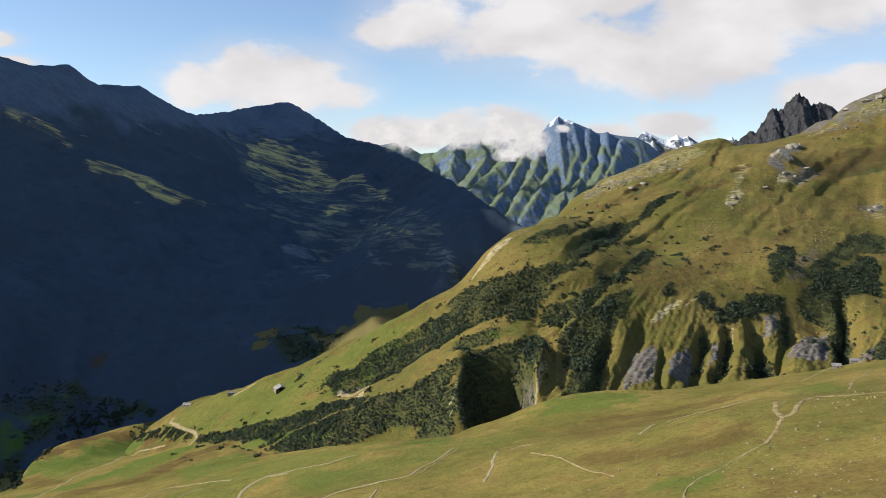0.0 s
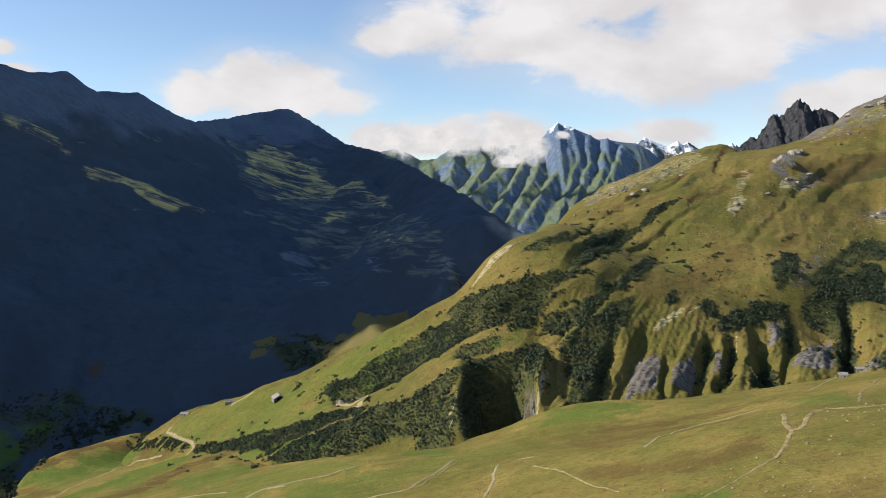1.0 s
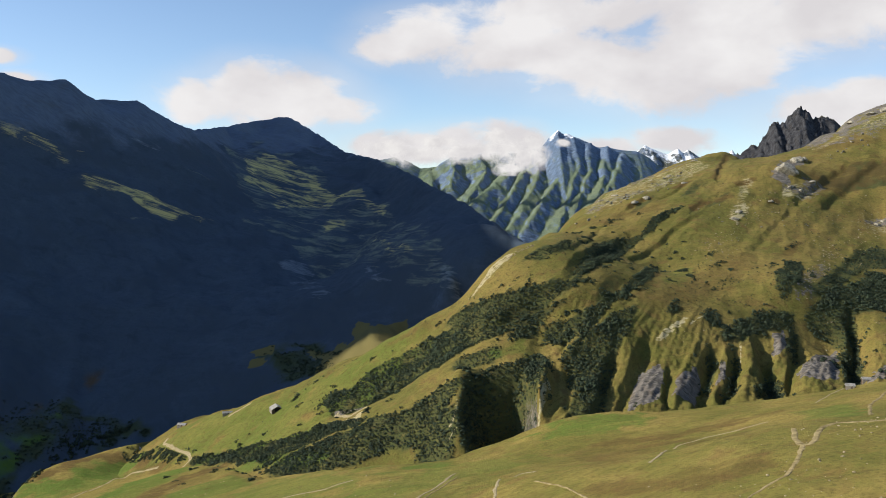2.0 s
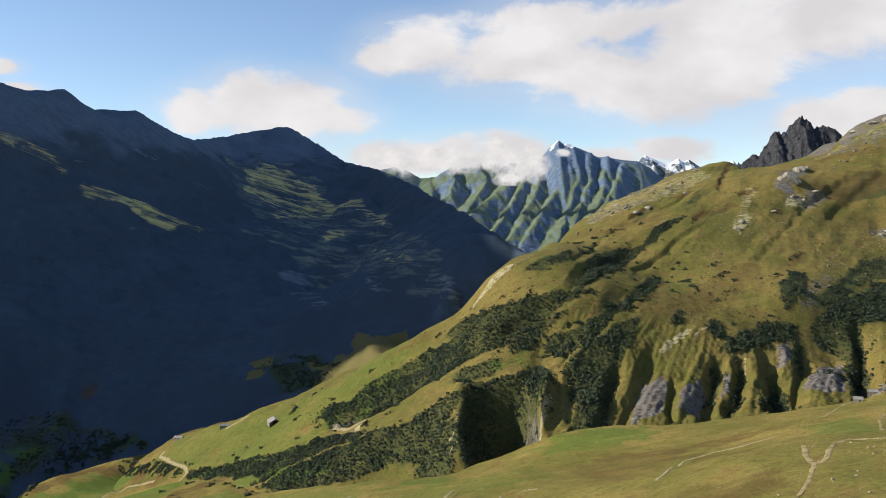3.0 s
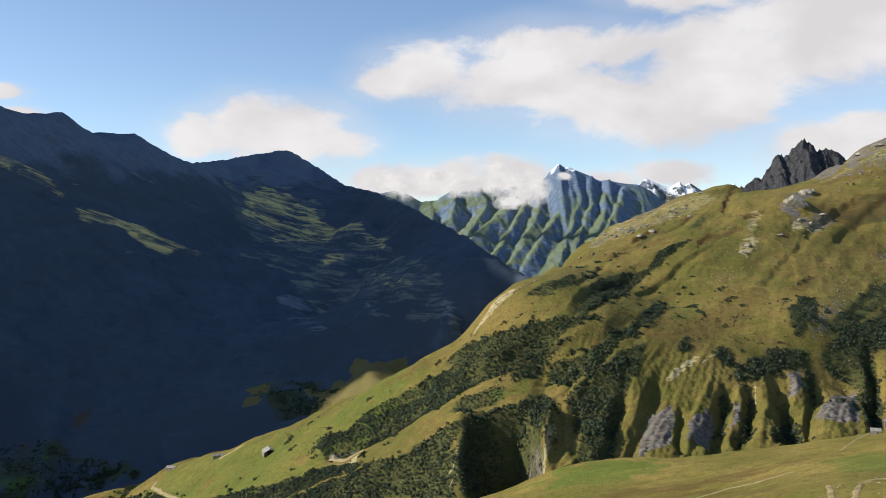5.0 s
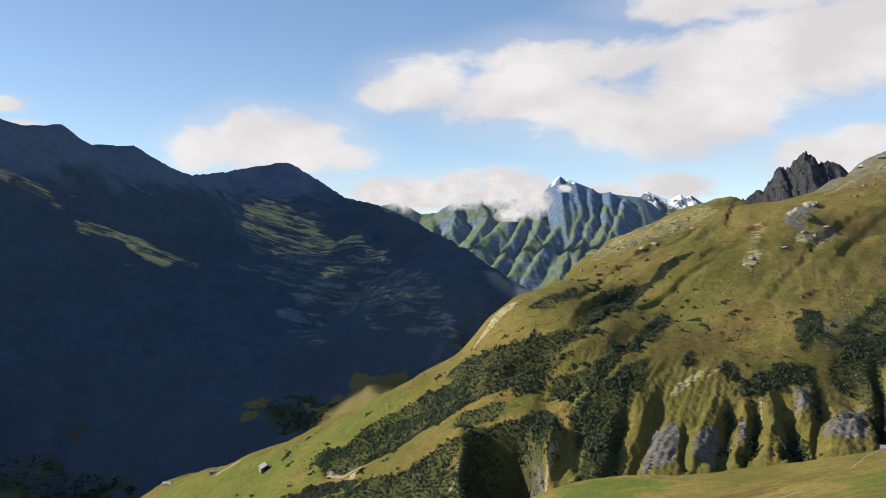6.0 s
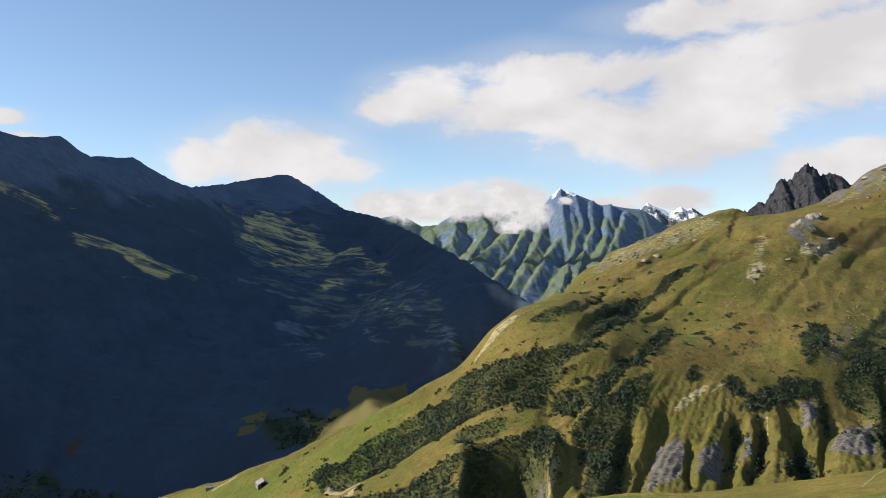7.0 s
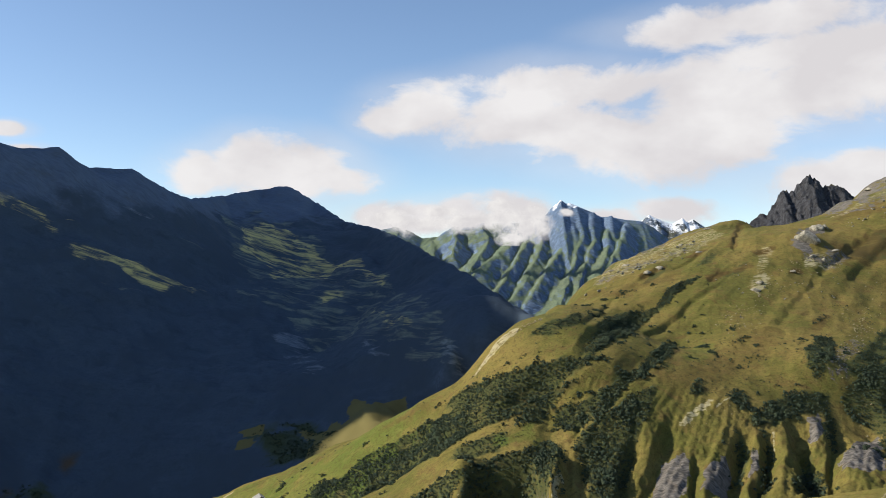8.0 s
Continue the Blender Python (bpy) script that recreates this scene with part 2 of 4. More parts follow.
# streams and gullies, spurs, ledges: line, depth or height, half width
STREAMS = [
    ([(317, 1132), (224, 1063), (126, 874), (54, 844), (-31, 862), (-102, 874)], 5, 13),
    ([(223, 925), (159, 861), (98, 832), (61, 758)], 5, 16),
    ([(120, 792), (105, 736), (107, 717)], 6, 9),
    ([(353, 1234), (325, 1206), (300, 1184)], 2.5, 5),
    ([(285, 1190), (252, 1165)], 2.5, 5),
    ([(353, 1151), (323, 1126)], 2.5, 5),
    ([(431, 1201), (408, 1191)], 2.5, 5)]
STREAMS += [
    ([(498, 1517), (413, 1286), (389, 1228)], 3, 6),
    ([(474, 1157), (426, 1091), (366, 1023)], 2, 6),
    ([(609, 1284), (527, 1209), (474, 1157)], 5, 8),
    ([(667, 1285), (582, 1224), (512, 1156)], 4, 8),
    ([(349, 1126), (282, 1069), (218, 1002)], 4, 6),
    ([(249, 1147), (204, 1112), (142, 943)], 2, 5),
    ([(543, 1078), (489, 1022), (425, 940)], 2, 6)]
GULLIES = [
    ([(205, 831), (195, 815), (179, 794), (149, 734)], 10, 8),
    ([(210, 802), (202, 780), (190, 746)], 6, 4),
    ([(257, 825), (251, 806), (238, 784), (220, 751)], 14, 10),
    ([(283, 828), (272, 803), (261, 780), (245, 758)], 12, 8),
    ([(307, 845), (306, 822), (301, 797), (282, 757)], 18, 12),
    ([(353, 874), (349, 854), (340, 826), (304, 762)], 9, 6),
    ([(430, 903), (415, 875), (401, 844), (368, 777)], 16, 10),
    ([(160, 808), (151, 778), (139, 745), (126, 723)], 9, 8),
    ([(106, 789), (94, 740), (83, 723), (72, 712)], 8, 8)]
RAVINE = [(60, 790), (70, 750), (78, 700)]
SPURS = [
    ([(8, 800), (16, 760), (12, 715)], 17, 26),
    ([(97, 782), (83, 736), (78, 720)], 12, 10),
    ([(182, 830), (164, 794), (137, 729)], 1, 9),
    ([(245, 828), (232, 804), (201, 751)], 4, 9),
    ([(273, 826), (258, 798), (239, 760)], 5, 7),
    ([(296, 834), (280, 795), (259, 759)], 5, 8),
    ([(334, 860), (324, 827), (314, 807)], 5, 8),
    ([(386, 861), (359, 812), (333, 771)], 6, 16)]
LEDGES = [
    ([(-754, 1788), (-705, 1819), (-641, 1841), (-587, 1863), (-519, 1893)], 26, 40),
    ([(-945, 1780), (-890, 1810), (-829, 1832), (-776, 1855)], 26, 40),
    ([(-592, 2013), (-545, 2036)], 12, 25),
    ([(-530, 2329), (-448, 2383), (-386, 2389)], 22, 60),
    ([(-434, 2153), (-376, 2322), (-286, 2347), (-202, 2120)], 20, 60),
    ([(-364, 2456), (-276, 2397), (-195, 2194)], 16, 40),
    ([(-153, 1859), (-89, 1602), (-44, 1529)], 16, 30),
    ([(-697, 1735), (-645, 1750), (-588, 1789)], 12, 30),
    ([(-461, 1958), (-366, 1939)], 10, 30),
    ([(-126, 1526), (-54, 1503), (15, 1398)], 8, 20)]


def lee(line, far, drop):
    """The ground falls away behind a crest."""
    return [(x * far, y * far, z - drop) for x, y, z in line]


meadow_sheet = Relief([MEADOW, VALLEY])
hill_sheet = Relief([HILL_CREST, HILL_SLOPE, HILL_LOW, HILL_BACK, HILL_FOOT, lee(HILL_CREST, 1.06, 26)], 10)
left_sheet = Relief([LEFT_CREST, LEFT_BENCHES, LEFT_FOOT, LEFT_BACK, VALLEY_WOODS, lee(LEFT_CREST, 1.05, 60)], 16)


def meadow_height(x, y):
    z = meadow_sheet(x, y)
    d, _, side = along(x, y, MEADOW_EDGE)
    d = d * side + 4 * fbm(x, y, 40, 3, 7)
    z = z + 1.3 * fbm(x, y, 90, 3, 3) + 0.55 * fbm(x, y, 24, 4, 5, 0.55)
    z = np.maximum(z - smooth(d, 0, 45) * 75, -135 + 3 * fbm(x, y, 80, 3, 8))
    far = smooth(np.hypot(x, y - 500), 1500, 2600)
    return z * (1 - far) + far * -120


def hill_height(x, y):
    wx, wy = x + 3.5 * fbm(x, y, 44, 3, 31), y + 3.5 * fbm(x, y, 44, 3, 41)
    z = hill_sheet(x, y)
    for line, depth, half in STREAMS + GULLIES:
        d, s, side = along(wx, wy, line)
        wide = np.where(side > 0, 2.0, 0.75)
        z = z - depth * np.maximum(0, 1 - d / (wide * half)) * smooth(s, -0.02, 0.3)
    for line, rise, half in SPURS:
        d, s, _ = along(wx, wy, line)
        z = z + rise * np.maximum(0, 1 - d / half) * smooth(s, -0.02, 0.25)
    d, share, side = along(wx, wy, RAVINE)
    z = z - 110 * np.maximum(0, 1 - d / np.where(side > 0, 10, 58)) * smooth(share, -0.02, 0.5)
    cliff = smooth(y, 880, 820) * smooth(x, 60, 130)
    u, v = x * 0.61 + y * 0.79, y * 0.61 - x * 0.79
    z = z + 2.6 * fbm(x, y, 120, 3, 11) + 0.9 * fbm(x, y, 38, 4, 12)
    z = z + 1.5 * (fbm(u * 0.3, v, 52, 4, 17, 0.5, True) - 0.8) * smooth(y, 930, 1080)
    z = z + 0.42 * (fbm(u * 0.25, v, 19, 4, 14, 0.55, True) - 0.8) * (1 - cliff)
    z = z + cliff * 1.7 * (fbm(x - 0.65 * y, y * 0.2, 15, 5, 15, 0.6, True) - 0.8) + cliff * 1.0 * (fbm(x, y, 7, 4, 16, 0.6, True) - 0.7)
    return z + 0.35 * fbm(x, y, 9, 3, 13, 0.6)


def left_height(x, y):
    z = left_sheet(x, y)
    wx, wy = x + 16 * fbm(x, y, 90, 3, 51), y + 16 * fbm(x, y, 90, 3, 61)
    for line, rise, half in LEDGES:
        d, s, _ = along(wx, wy, line)
        z = z + 0.6 * rise * np.maximum(0, 1 - d / half)
    down = x * 0.44 - y * 0.9
    across = x * 0.9 + y * 0.44
    off = along(x, y, LEFT_CREST)[0]
    below = 0.15 + 0.85 * smooth(off, 0, 110)
    z = np.maximum(z, ridge(wx * 0.3 + x * 0.7, wy * 0.3 + y * 0.7, LEFT_CREST, 1.1, 1.1, 14.0) + 2) + (1 - smooth(off, 10, 70)) * 3.2 * (fbm(x, y, 55, 4, 24, 0.5, True) - 0.9)
    z = z + below * 6 * (fbm(across, down * 0.4, 130, 4, 21, 0.5, True) - 0.9)
    return z + below * 4 * fbm(x, y, 60, 5, 22, 0.55) + 1.6 * fbm(x, y, 28, 3, 23, 0.6)


# added range: crest heights chosen for where its shadow must end
SHADE_MASSIF = [(500, 300), (700, 800), (800, 885), (970, 880), (1010, 900), (1035, 950), (1085, 1090), (1200, 1150), (1222, 1165), (1236, 1180), (1245, 1500), (1370, 1520), (1610, 1580), (1810, 1620), (2100, 1580), (2300, 1620), (2710, 1780), (3300, 1960), (4000, 1500)]


def shade_massif_height(x, y):
    """A higher range added out of view to the west, to cast shadow over the valley."""
    top = np.interp(y, [q[0] for q in SHADE_MASSIF], [q[1] for q in SHADE_MASSIF])
    off = np.abs(x + 2000 + 0.6 * np.maximum(0, y - 2050))
    return np.maximum(top - 1.4 * off + 14 * fbm(x, y, 160, 4, 33), -160)


def ridge(x, y, line, left, right, blunt=0.0):
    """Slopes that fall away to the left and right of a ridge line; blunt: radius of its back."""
    p = np.array(line, float)
    cut = np.concatenate([[0], np.cumsum(np.hypot(*np.diff(p[:, :2], axis=0).T))])
    d, s, side = along(x, y, line)
    return np.interp(s, cut / cut[-1], p[:, 2]) - np.where(side > 0, left, right) * (np.hypot(d, blunt) - blunt)


def far_height(x, y):
    wx, wy = x + 12 * fbm(x, y, 90, 4, 73), y + 12 * fbm(x, y, 90, 4, 74)
    z = ridge(x + 4 * fbm(x, y, 40, 3, 75), y, FAR_CREST, 1.6, 1.12)
    for line in FAR_SPURS:
        z = np.maximum(z, ridge(wx, wy, line, 1.15, 0.7, 8.0))
    below = smooth(np.abs(y - 4350), 0, 60)
    z = z + below * 5 * (fbm(wx + 0.3 * wy, wy * 0.3, 75, 5, 71, 0.6, True) - 0.9) + 1.5 * fbm(x, y, 24, 3, 72)
    return np.maximum(z, -80 + 20 * fbm(x, y, 300, 3, 76))


def snow_height(x, y):
    z = ridge(x, y, SNOW_CREST, 1.3, 1.0)
    return np.maximum(z + 12 * (fbm(x, y * 0.5, 70, 5, 81, 0.55, True) - 0.9) * smooth(np.abs(y - 4560), 0, 40), -80)


def crag_height(x, y):
    wx = x + 4 * fbm(x, y, 30, 4, 92)
    z = ridge(wx, y, CRAG_CREST, 1.6, 1.25) + 7 * (fbm(x, y, 26, 4, 93, 0.6, True) - 0.7)
    return np.maximum(z + 13 * (fbm(x * 1.3, y * 0.35, 55, 5, 91, 0.6, True) - 0.8) * smooth(np.abs(y - 2450), 0, 45), 60)
# -- end landform --


# cover of the ground: line, half width, strength
ROCKY = [
    ([(185, 1230), (246, 1341), (316, 1462), (368, 1476), (458, 1517)], 9, 0.55),
    ([(203, 1195), (255, 1217), (329, 1252)], 12, 0.5),
    ([(471, 1207), (501, 1256), (528, 1293)], 13, 1.0),
    ([(475, 1191), (491, 1182), (519, 1209)], 13, 0.55),
    ([(605, 1395), (711, 1482), (774, 1496)], 40, 0.62),
    ([(642, 1374), (722, 1394)], 35, 0.5),
    ([(566, 1139), (594, 1149)], 10, 0.6),
    ([(370, 897), (433, 974)], 8, 0.5),
    ([(-109, 877), (-84, 868)], 3, 0.6)]
BARE_CLIFF = [
    [(155, 736), (178, 785), (202, 797), (200, 780), (190, 750)],
    [(199, 752), (217, 782), (233, 793), (235, 785), (219, 753)],
    [(328, 797), (358, 836), (392, 857), (362, 784), (344, 777), (324, 781)],
    [(323, 847), (340, 861), (336, 841), (320, 818), (314, 822)],
    [(254, 778), (264, 804), (260, 807), (245, 773)],
    [(383, 782), (404, 804), (416, 807), (399, 778)]]
WORN = [
    ([(311, 999), (376, 1095), (463, 1169)], 16, 0.26),
    ([(247, 576), (309, 649)], 3.0, 0.28)]
CREST_RIBS = [
    [(192, 1225), (244, 1331), (318, 1468), (368, 1474), (434, 1467), (437, 1399), (353, 1249), (295, 1216), (241, 1183), (201, 1183)],
    [(571, 1344), (647, 1396), (733, 1458), (754, 1457), (712, 1374), (652, 1378), (580, 1335)],
    [(557, 1144), (608, 1165), (579, 1108), (547, 1100)],
    [(365, 1106), (419, 1213), (433, 1194), (368, 1072)],
    [(465, 1185), (522, 1218), (500, 1173), (459, 1158)]]
# shade of a hollow and gashes, coloured with the scrub tint; no shrubs
SHADED_HOLLOWS = [
    [(525, 1206), (604, 1273), (657, 1265), (634, 1217), (575, 1209)],
    [(248, 1144), (262, 1171), (291, 1199), (284, 1176), (256, 1146)],
    [(319, 1168), (349, 1206), (363, 1214), (346, 1182)],
    [(344, 1133), (375, 1162), (390, 1173), (374, 1147)]]
RUSSET_HOLLOWS = [
    [(83, 572), (119, 594), (158, 591), (179, 581), (151, 564), (95, 446), (74, 443)],
    [(70, 403), (92, 391), (114, 369), (131, 375), (120, 357), (96, 358), (76, 377)],
    [(118, 381), (133, 381), (134, 374), (116, 368)],
    [(109, 298), (126, 301), (153, 287), (140, 261), (107, 283)],
    [(-267, 765), (-266, 844), (-231, 844), (-210, 786), (-237, 768)]]
GREEN_HOLLOWS = [
    [(77, 645), (100, 630), (145, 640), (135, 672), (95, 680)],
    [(84, 314), (98, 331), (114, 332), (101, 313), (85, 302)],
    [(-16, 568), (2, 581), (5, 640), (-12, 640)],
    [(-253, 770), (-201, 815), (-158, 720), (-203, 672)],
    [(-468, 964), (-429, 1013), (-383, 1056), (-387, 975), (-419, 901)],
    [(-331, 818), (-320, 956), (-271, 919), (-279, 849), (-285, 755)],
    [(-114, 554), (-86, 568), (-61, 550), (-74, 489)],
    [(226, 562), (266, 565), (210, 434), (190, 441)]]
BARE_SOIL = [
    [(201, 819), (216, 834), (240, 850), (243, 847), (227, 834), (207, 817)],
    [(237, 837), (249, 847), (262, 860), (258, 852), (242, 838)],
    [(75, 720), (81, 732), (93, 755), (94, 747), (84, 729), (78, 719)],
    [(4, 730), (11, 744), (14, 750), (14, 738), (8, 728)],
    [(0, 725), (7, 725), (14, 727), (13, 724), (5, 721)],
    [(283, 824), (286, 828), (281, 810), (275, 799)],
    [(26, 912), (41, 930), (57, 942), (80, 948), (74, 934), (53, 924)],
    [(-107, 867), (-90, 840), (-83, 854), (-73, 846), (-76, 842), (-82, 821), (-103, 856)]]
BROWN_MEADOW = [
    ([(-480, 1011), (-461, 1023), (-453, 1053), (-433, 1065)], 13, 1.0),
    ([(-419, 1068), (-375, 1035), (-322, 982)], 12, 0.9),
    ([(-266, 846), (-250, 861), (-233, 882)], 14, 1.0),
    ([(-335, 740), (-300, 729), (-276, 747), (-267, 795)], 16, 0.8),
    ([(-265, 780), (-256, 831)], 9, 1.0),
    ([(-462, 938), (-403, 852)], 14, 0.7)]
BROWN_MEADOW += [
    ([(-202, 817), (-162, 760)], 10, 0.6),
    ([(107, 594), (143, 577), (182, 578), (223, 584)], 10, 0.7),
    ([(74, 398), (94, 378), (114, 361), (128, 367)], 9, 0.75),
    ([(103, 384), (120, 373), (135, 379)], 8, 0.5),
    ([(71, 489), (120, 564), (155, 550), (146, 436)], 9, 0.55),
    ([(70, 405), (90, 382), (110, 363), (126, 369)], 7, 0.6),
    ([(-275, 759), (-271, 841), (-240, 854)], 10, 0.8),
    ([(130, 286), (151, 283)], 18, 0.5),
    ([(-53, 941), (-14, 928)], 8, 0.5)]
BROWN_AND_SHADE_SLOPE = [
    ([(171, 1190), (208, 1130), (281, 1153)], 14, 0.5),
    ([(342, 993), (288, 925), (214, 873)], 20, 0.5),
    ([(592, 1343), (654, 1344)], 20, 0.6),
    # creases and small scarps from here on: their shade laid in as brown
    ([(254, 1171), (285, 1190)], 5, 1.0),
    ([(328, 1218), (355, 1240)], 6, 1.0),
    ([(327, 1129), (352, 1148)], 6, 1.0),
    ([(366, 1151), (387, 1157)], 6, 1.0),
    ([(409, 1194), (432, 1204)], 5, 1.0),
    ([(393, 1240), (494, 1505)], 6, 0.8),
    ([(429, 1141), (442, 1150)], 5, 1.0),
    ([(528, 1212), (591, 1243), (646, 1256)], 22, 0.8),
    ([(399, 1002), (427, 1039)], 6, 0.8)]
LUSH = [
    ([(-471, 977), (-434, 977), (-407, 1026), (-388, 1041)], 26, 1.0),
    ([(-359, 794), (-331, 833), (-324, 928), (-288, 914)], 20, 1.0),
    ([(-549, 1340), (-513, 1406)], 12, 1.0),
    ([(-398, 784), (-358, 779)], 22, 0.8),
    ([(-316, 1028), (-243, 988), (-165, 930), (-113, 917), (-64, 925)], 42, 0.55),
    ([(-248, 954), (-184, 896), (-131, 870)], 20, 0.6),
    ([(-158, 576), (-137, 663), (-92, 607)], 45, 0.6),
    ([(-50, 518), (-9, 566), (29, 579)], 35, 0.5),
    ([(-199, 852), (-119, 788)], 12, 0.7),
    ([(52, 810), (74, 816)], 9, 0.5)]
LUSH_MEADOW = [
    ([(-18, 620), (-1, 620)], 10, 0.9),
    ([(-60, 542), (-53, 551)], 9, 0.7),
    ([(101, 663), (132, 661)], 30, 0.9),
    ([(87, 324), (101, 318)], 7, 0.8),
    ([(229, 501), (238, 498)], 7, 0.9),
    ([(-71, 931), (-46, 929)], 9, 0.7),
    ([(246, 928), (270, 971)], 12, 0.4),
    ([(-75, 491), (-54, 492)], 12, 0.5)]
VALLEY_TREES = [
    ([(-473, 896), (-569, 1123), (-489, 1007), (-546, 1194), (-521, 1231)], 14, 4, 3.2),
    ([(-522, 1234), (-492, 1243), (-458, 1268)], 12, 4, 3.0),
    ([(-580, 1217), (-551, 1226), (-535, 1248), (-494, 1250)], 10, 2, 2.4),
    ([(-633, 1226), (-593, 1265), (-543, 1267), (-509, 1265)], 14, 1.1, 2.2),
    ([(-282, 1383), (-241, 1358), (-199, 1319)], 16, 1.3, 2.0),
    ([(-254, 1330), (-217, 1321), (-172, 1323)], 16, 1.5, 2.0),
    ([(-208, 1386), (-164, 1329)], 10, 1.2, 2.0),
    ([(-600, 1165), (-582, 1186)], 8, 2, 2.6),
    ([(-438, 1259), (-446, 1259)], 6, 4, 2.6)]
THICKET_UPPER = [
    [(318, 1135), (307, 1136), (270, 1108), (249, 1080), (214, 1067), (185, 1005), (159, 929), (158, 909), (183, 942), (223, 1041), (250, 1070), (279, 1101)]]
THICKET_UPPER += [
    [(162, 910), (127, 878), (97, 876), (86, 879), (68, 878), (45, 890), (28, 905), (9, 915), (3, 909), (9, 891), (-8, 904), (-14, 889), (-13, 864), (9, 842), (25, 834), (48, 833), (68, 840), (89, 850), (109, 857), (128, 865), (150, 894)],
    [(9, 891), (-14, 911), (-33, 914), (-51, 915), (-67, 917), (-82, 913), (-88, 907), (-99, 903), (-119, 916), (-128, 912), (-122, 888), (-108, 870), (-89, 862), (-78, 863), (-54, 862), (-36, 854), (-13, 837), (9, 831), (25, 833)]]
THICKET_MIDDLE = [
    [(95, 854), (77, 849), (68, 836), (64, 831), (81, 828), (93, 838), (100, 845), (123, 854), (118, 855)],
    [(247, 995), (206, 920), (188, 891), (179, 875), (189, 878), (208, 898), (227, 926)],
    [(186, 882), (160, 867), (152, 854), (139, 846), (127, 838), (99, 841), (95, 831), (112, 813), (136, 821), (152, 834), (160, 850), (173, 859), (187, 870)],
    [(193, 858), (177, 850), (150, 828), (117, 809), (106, 789), (113, 779), (114, 748), (105, 722), (125, 725), (140, 745), (158, 795), (178, 824), (186, 839)]]
THICKET_RAVINE = [
    [(-24, 738), (2, 752), (14, 738), (8, 708), (-18, 715)],
    [(16, 768), (40, 790), (62, 792), (74, 770), (80, 715), (50, 705), (14, 712), (18, 740)],
    [(91, 814), (67, 796), (57, 772), (49, 757), (60, 741), (73, 723), (79, 733), (93, 761), (101, 788)],
    [(16, 763), (48, 753), (71, 724), (70, 716), (56, 713), (37, 717), (7, 720), (10, 729)],
    [(105, 719), (85, 714), (70, 711), (56, 712), (58, 717), (71, 720), (85, 721), (100, 721)]]
THICKET_LOW = [
    [(48, 753), (13, 771), (-7, 786), (-23, 788), (-44, 790), (-67, 811), (-72, 801), (-101, 813), (-122, 808), (-145, 813), (-166, 804), (-167, 798), (-150, 778), (-116, 763), (-95, 761), (-84, 760), (-63, 760), (-43, 757), (-21, 740), (-6, 724), (3, 722), (-1, 736), (5, 751), (14, 763), (33, 753)],
    [(-73, 817), (-105, 851), (-125, 864), (-142, 861), (-167, 871), (-204, 904), (-228, 924), (-287, 966), (-282, 949), (-235, 901), (-185, 843), (-167, 812), (-147, 824), (-124, 819), (-101, 817), (-78, 809)]]
THICKET_EAST = [
    [(405, 976), (391, 975), (358, 931), (347, 903), (350, 891), (360, 895), (375, 910), (394, 944)],
    [(499, 974), (481, 978), (451, 942), (418, 924), (400, 904), (377, 885), (365, 876), (371, 867), (387, 865), (393, 852), (366, 784), (378, 783), (404, 829), (420, 874), (424, 889), (461, 892), (481, 931)],
    [(361, 882), (333, 879), (306, 867), (283, 849), (267, 835), (267, 825), (289, 832), (312, 850), (338, 859), (354, 869)],
    [(275, 872), (258, 854), (260, 841), (267, 845)],
    [(241, 877), (227, 865), (221, 851), (232, 854)]]
THICKET_GULLIES = [
    [(351, 871), (354, 862), (339, 825), (333, 822), (343, 858)],
    [(310, 815), (305, 771), (301, 762), (275, 761), (298, 796)],
    [(251, 819), (257, 811), (252, 793), (234, 769), (246, 801)],
    [(278, 817), (273, 796), (253, 763), (248, 763), (265, 793)],
    [(399, 778), (417, 809), (430, 816), (435, 812), (415, 773)]]
THICKET_OPEN = [
    [(148, 981), (120, 947), (94, 932), (86, 921), (107, 913), (134, 932)],
    [(214, 1067), (192, 1044), (144, 914), (127, 883), (152, 890), (162, 910)],
    [(53, 821), (31, 820), (11, 823), (6, 814), (14, 799), (30, 798), (46, 798), (57, 807)],
    [(387, 909), (408, 931), (464, 998), (497, 1039), (534, 1059), (546, 1042), (519, 991), (486, 987), (406, 909), (381, 894)]]
# sunlight painted as pale patches on the shaded flank; bare rock, fields and woods
SUNLIT_PATCHES = [
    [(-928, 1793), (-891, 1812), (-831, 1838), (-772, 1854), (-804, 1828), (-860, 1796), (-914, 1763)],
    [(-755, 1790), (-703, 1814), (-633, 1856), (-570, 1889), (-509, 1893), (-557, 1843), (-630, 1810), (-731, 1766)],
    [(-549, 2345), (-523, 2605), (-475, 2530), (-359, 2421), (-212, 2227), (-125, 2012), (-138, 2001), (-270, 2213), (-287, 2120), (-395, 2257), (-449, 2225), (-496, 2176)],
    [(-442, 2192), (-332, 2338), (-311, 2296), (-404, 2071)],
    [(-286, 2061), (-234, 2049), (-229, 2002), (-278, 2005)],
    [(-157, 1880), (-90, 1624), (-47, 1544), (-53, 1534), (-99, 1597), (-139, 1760)]]
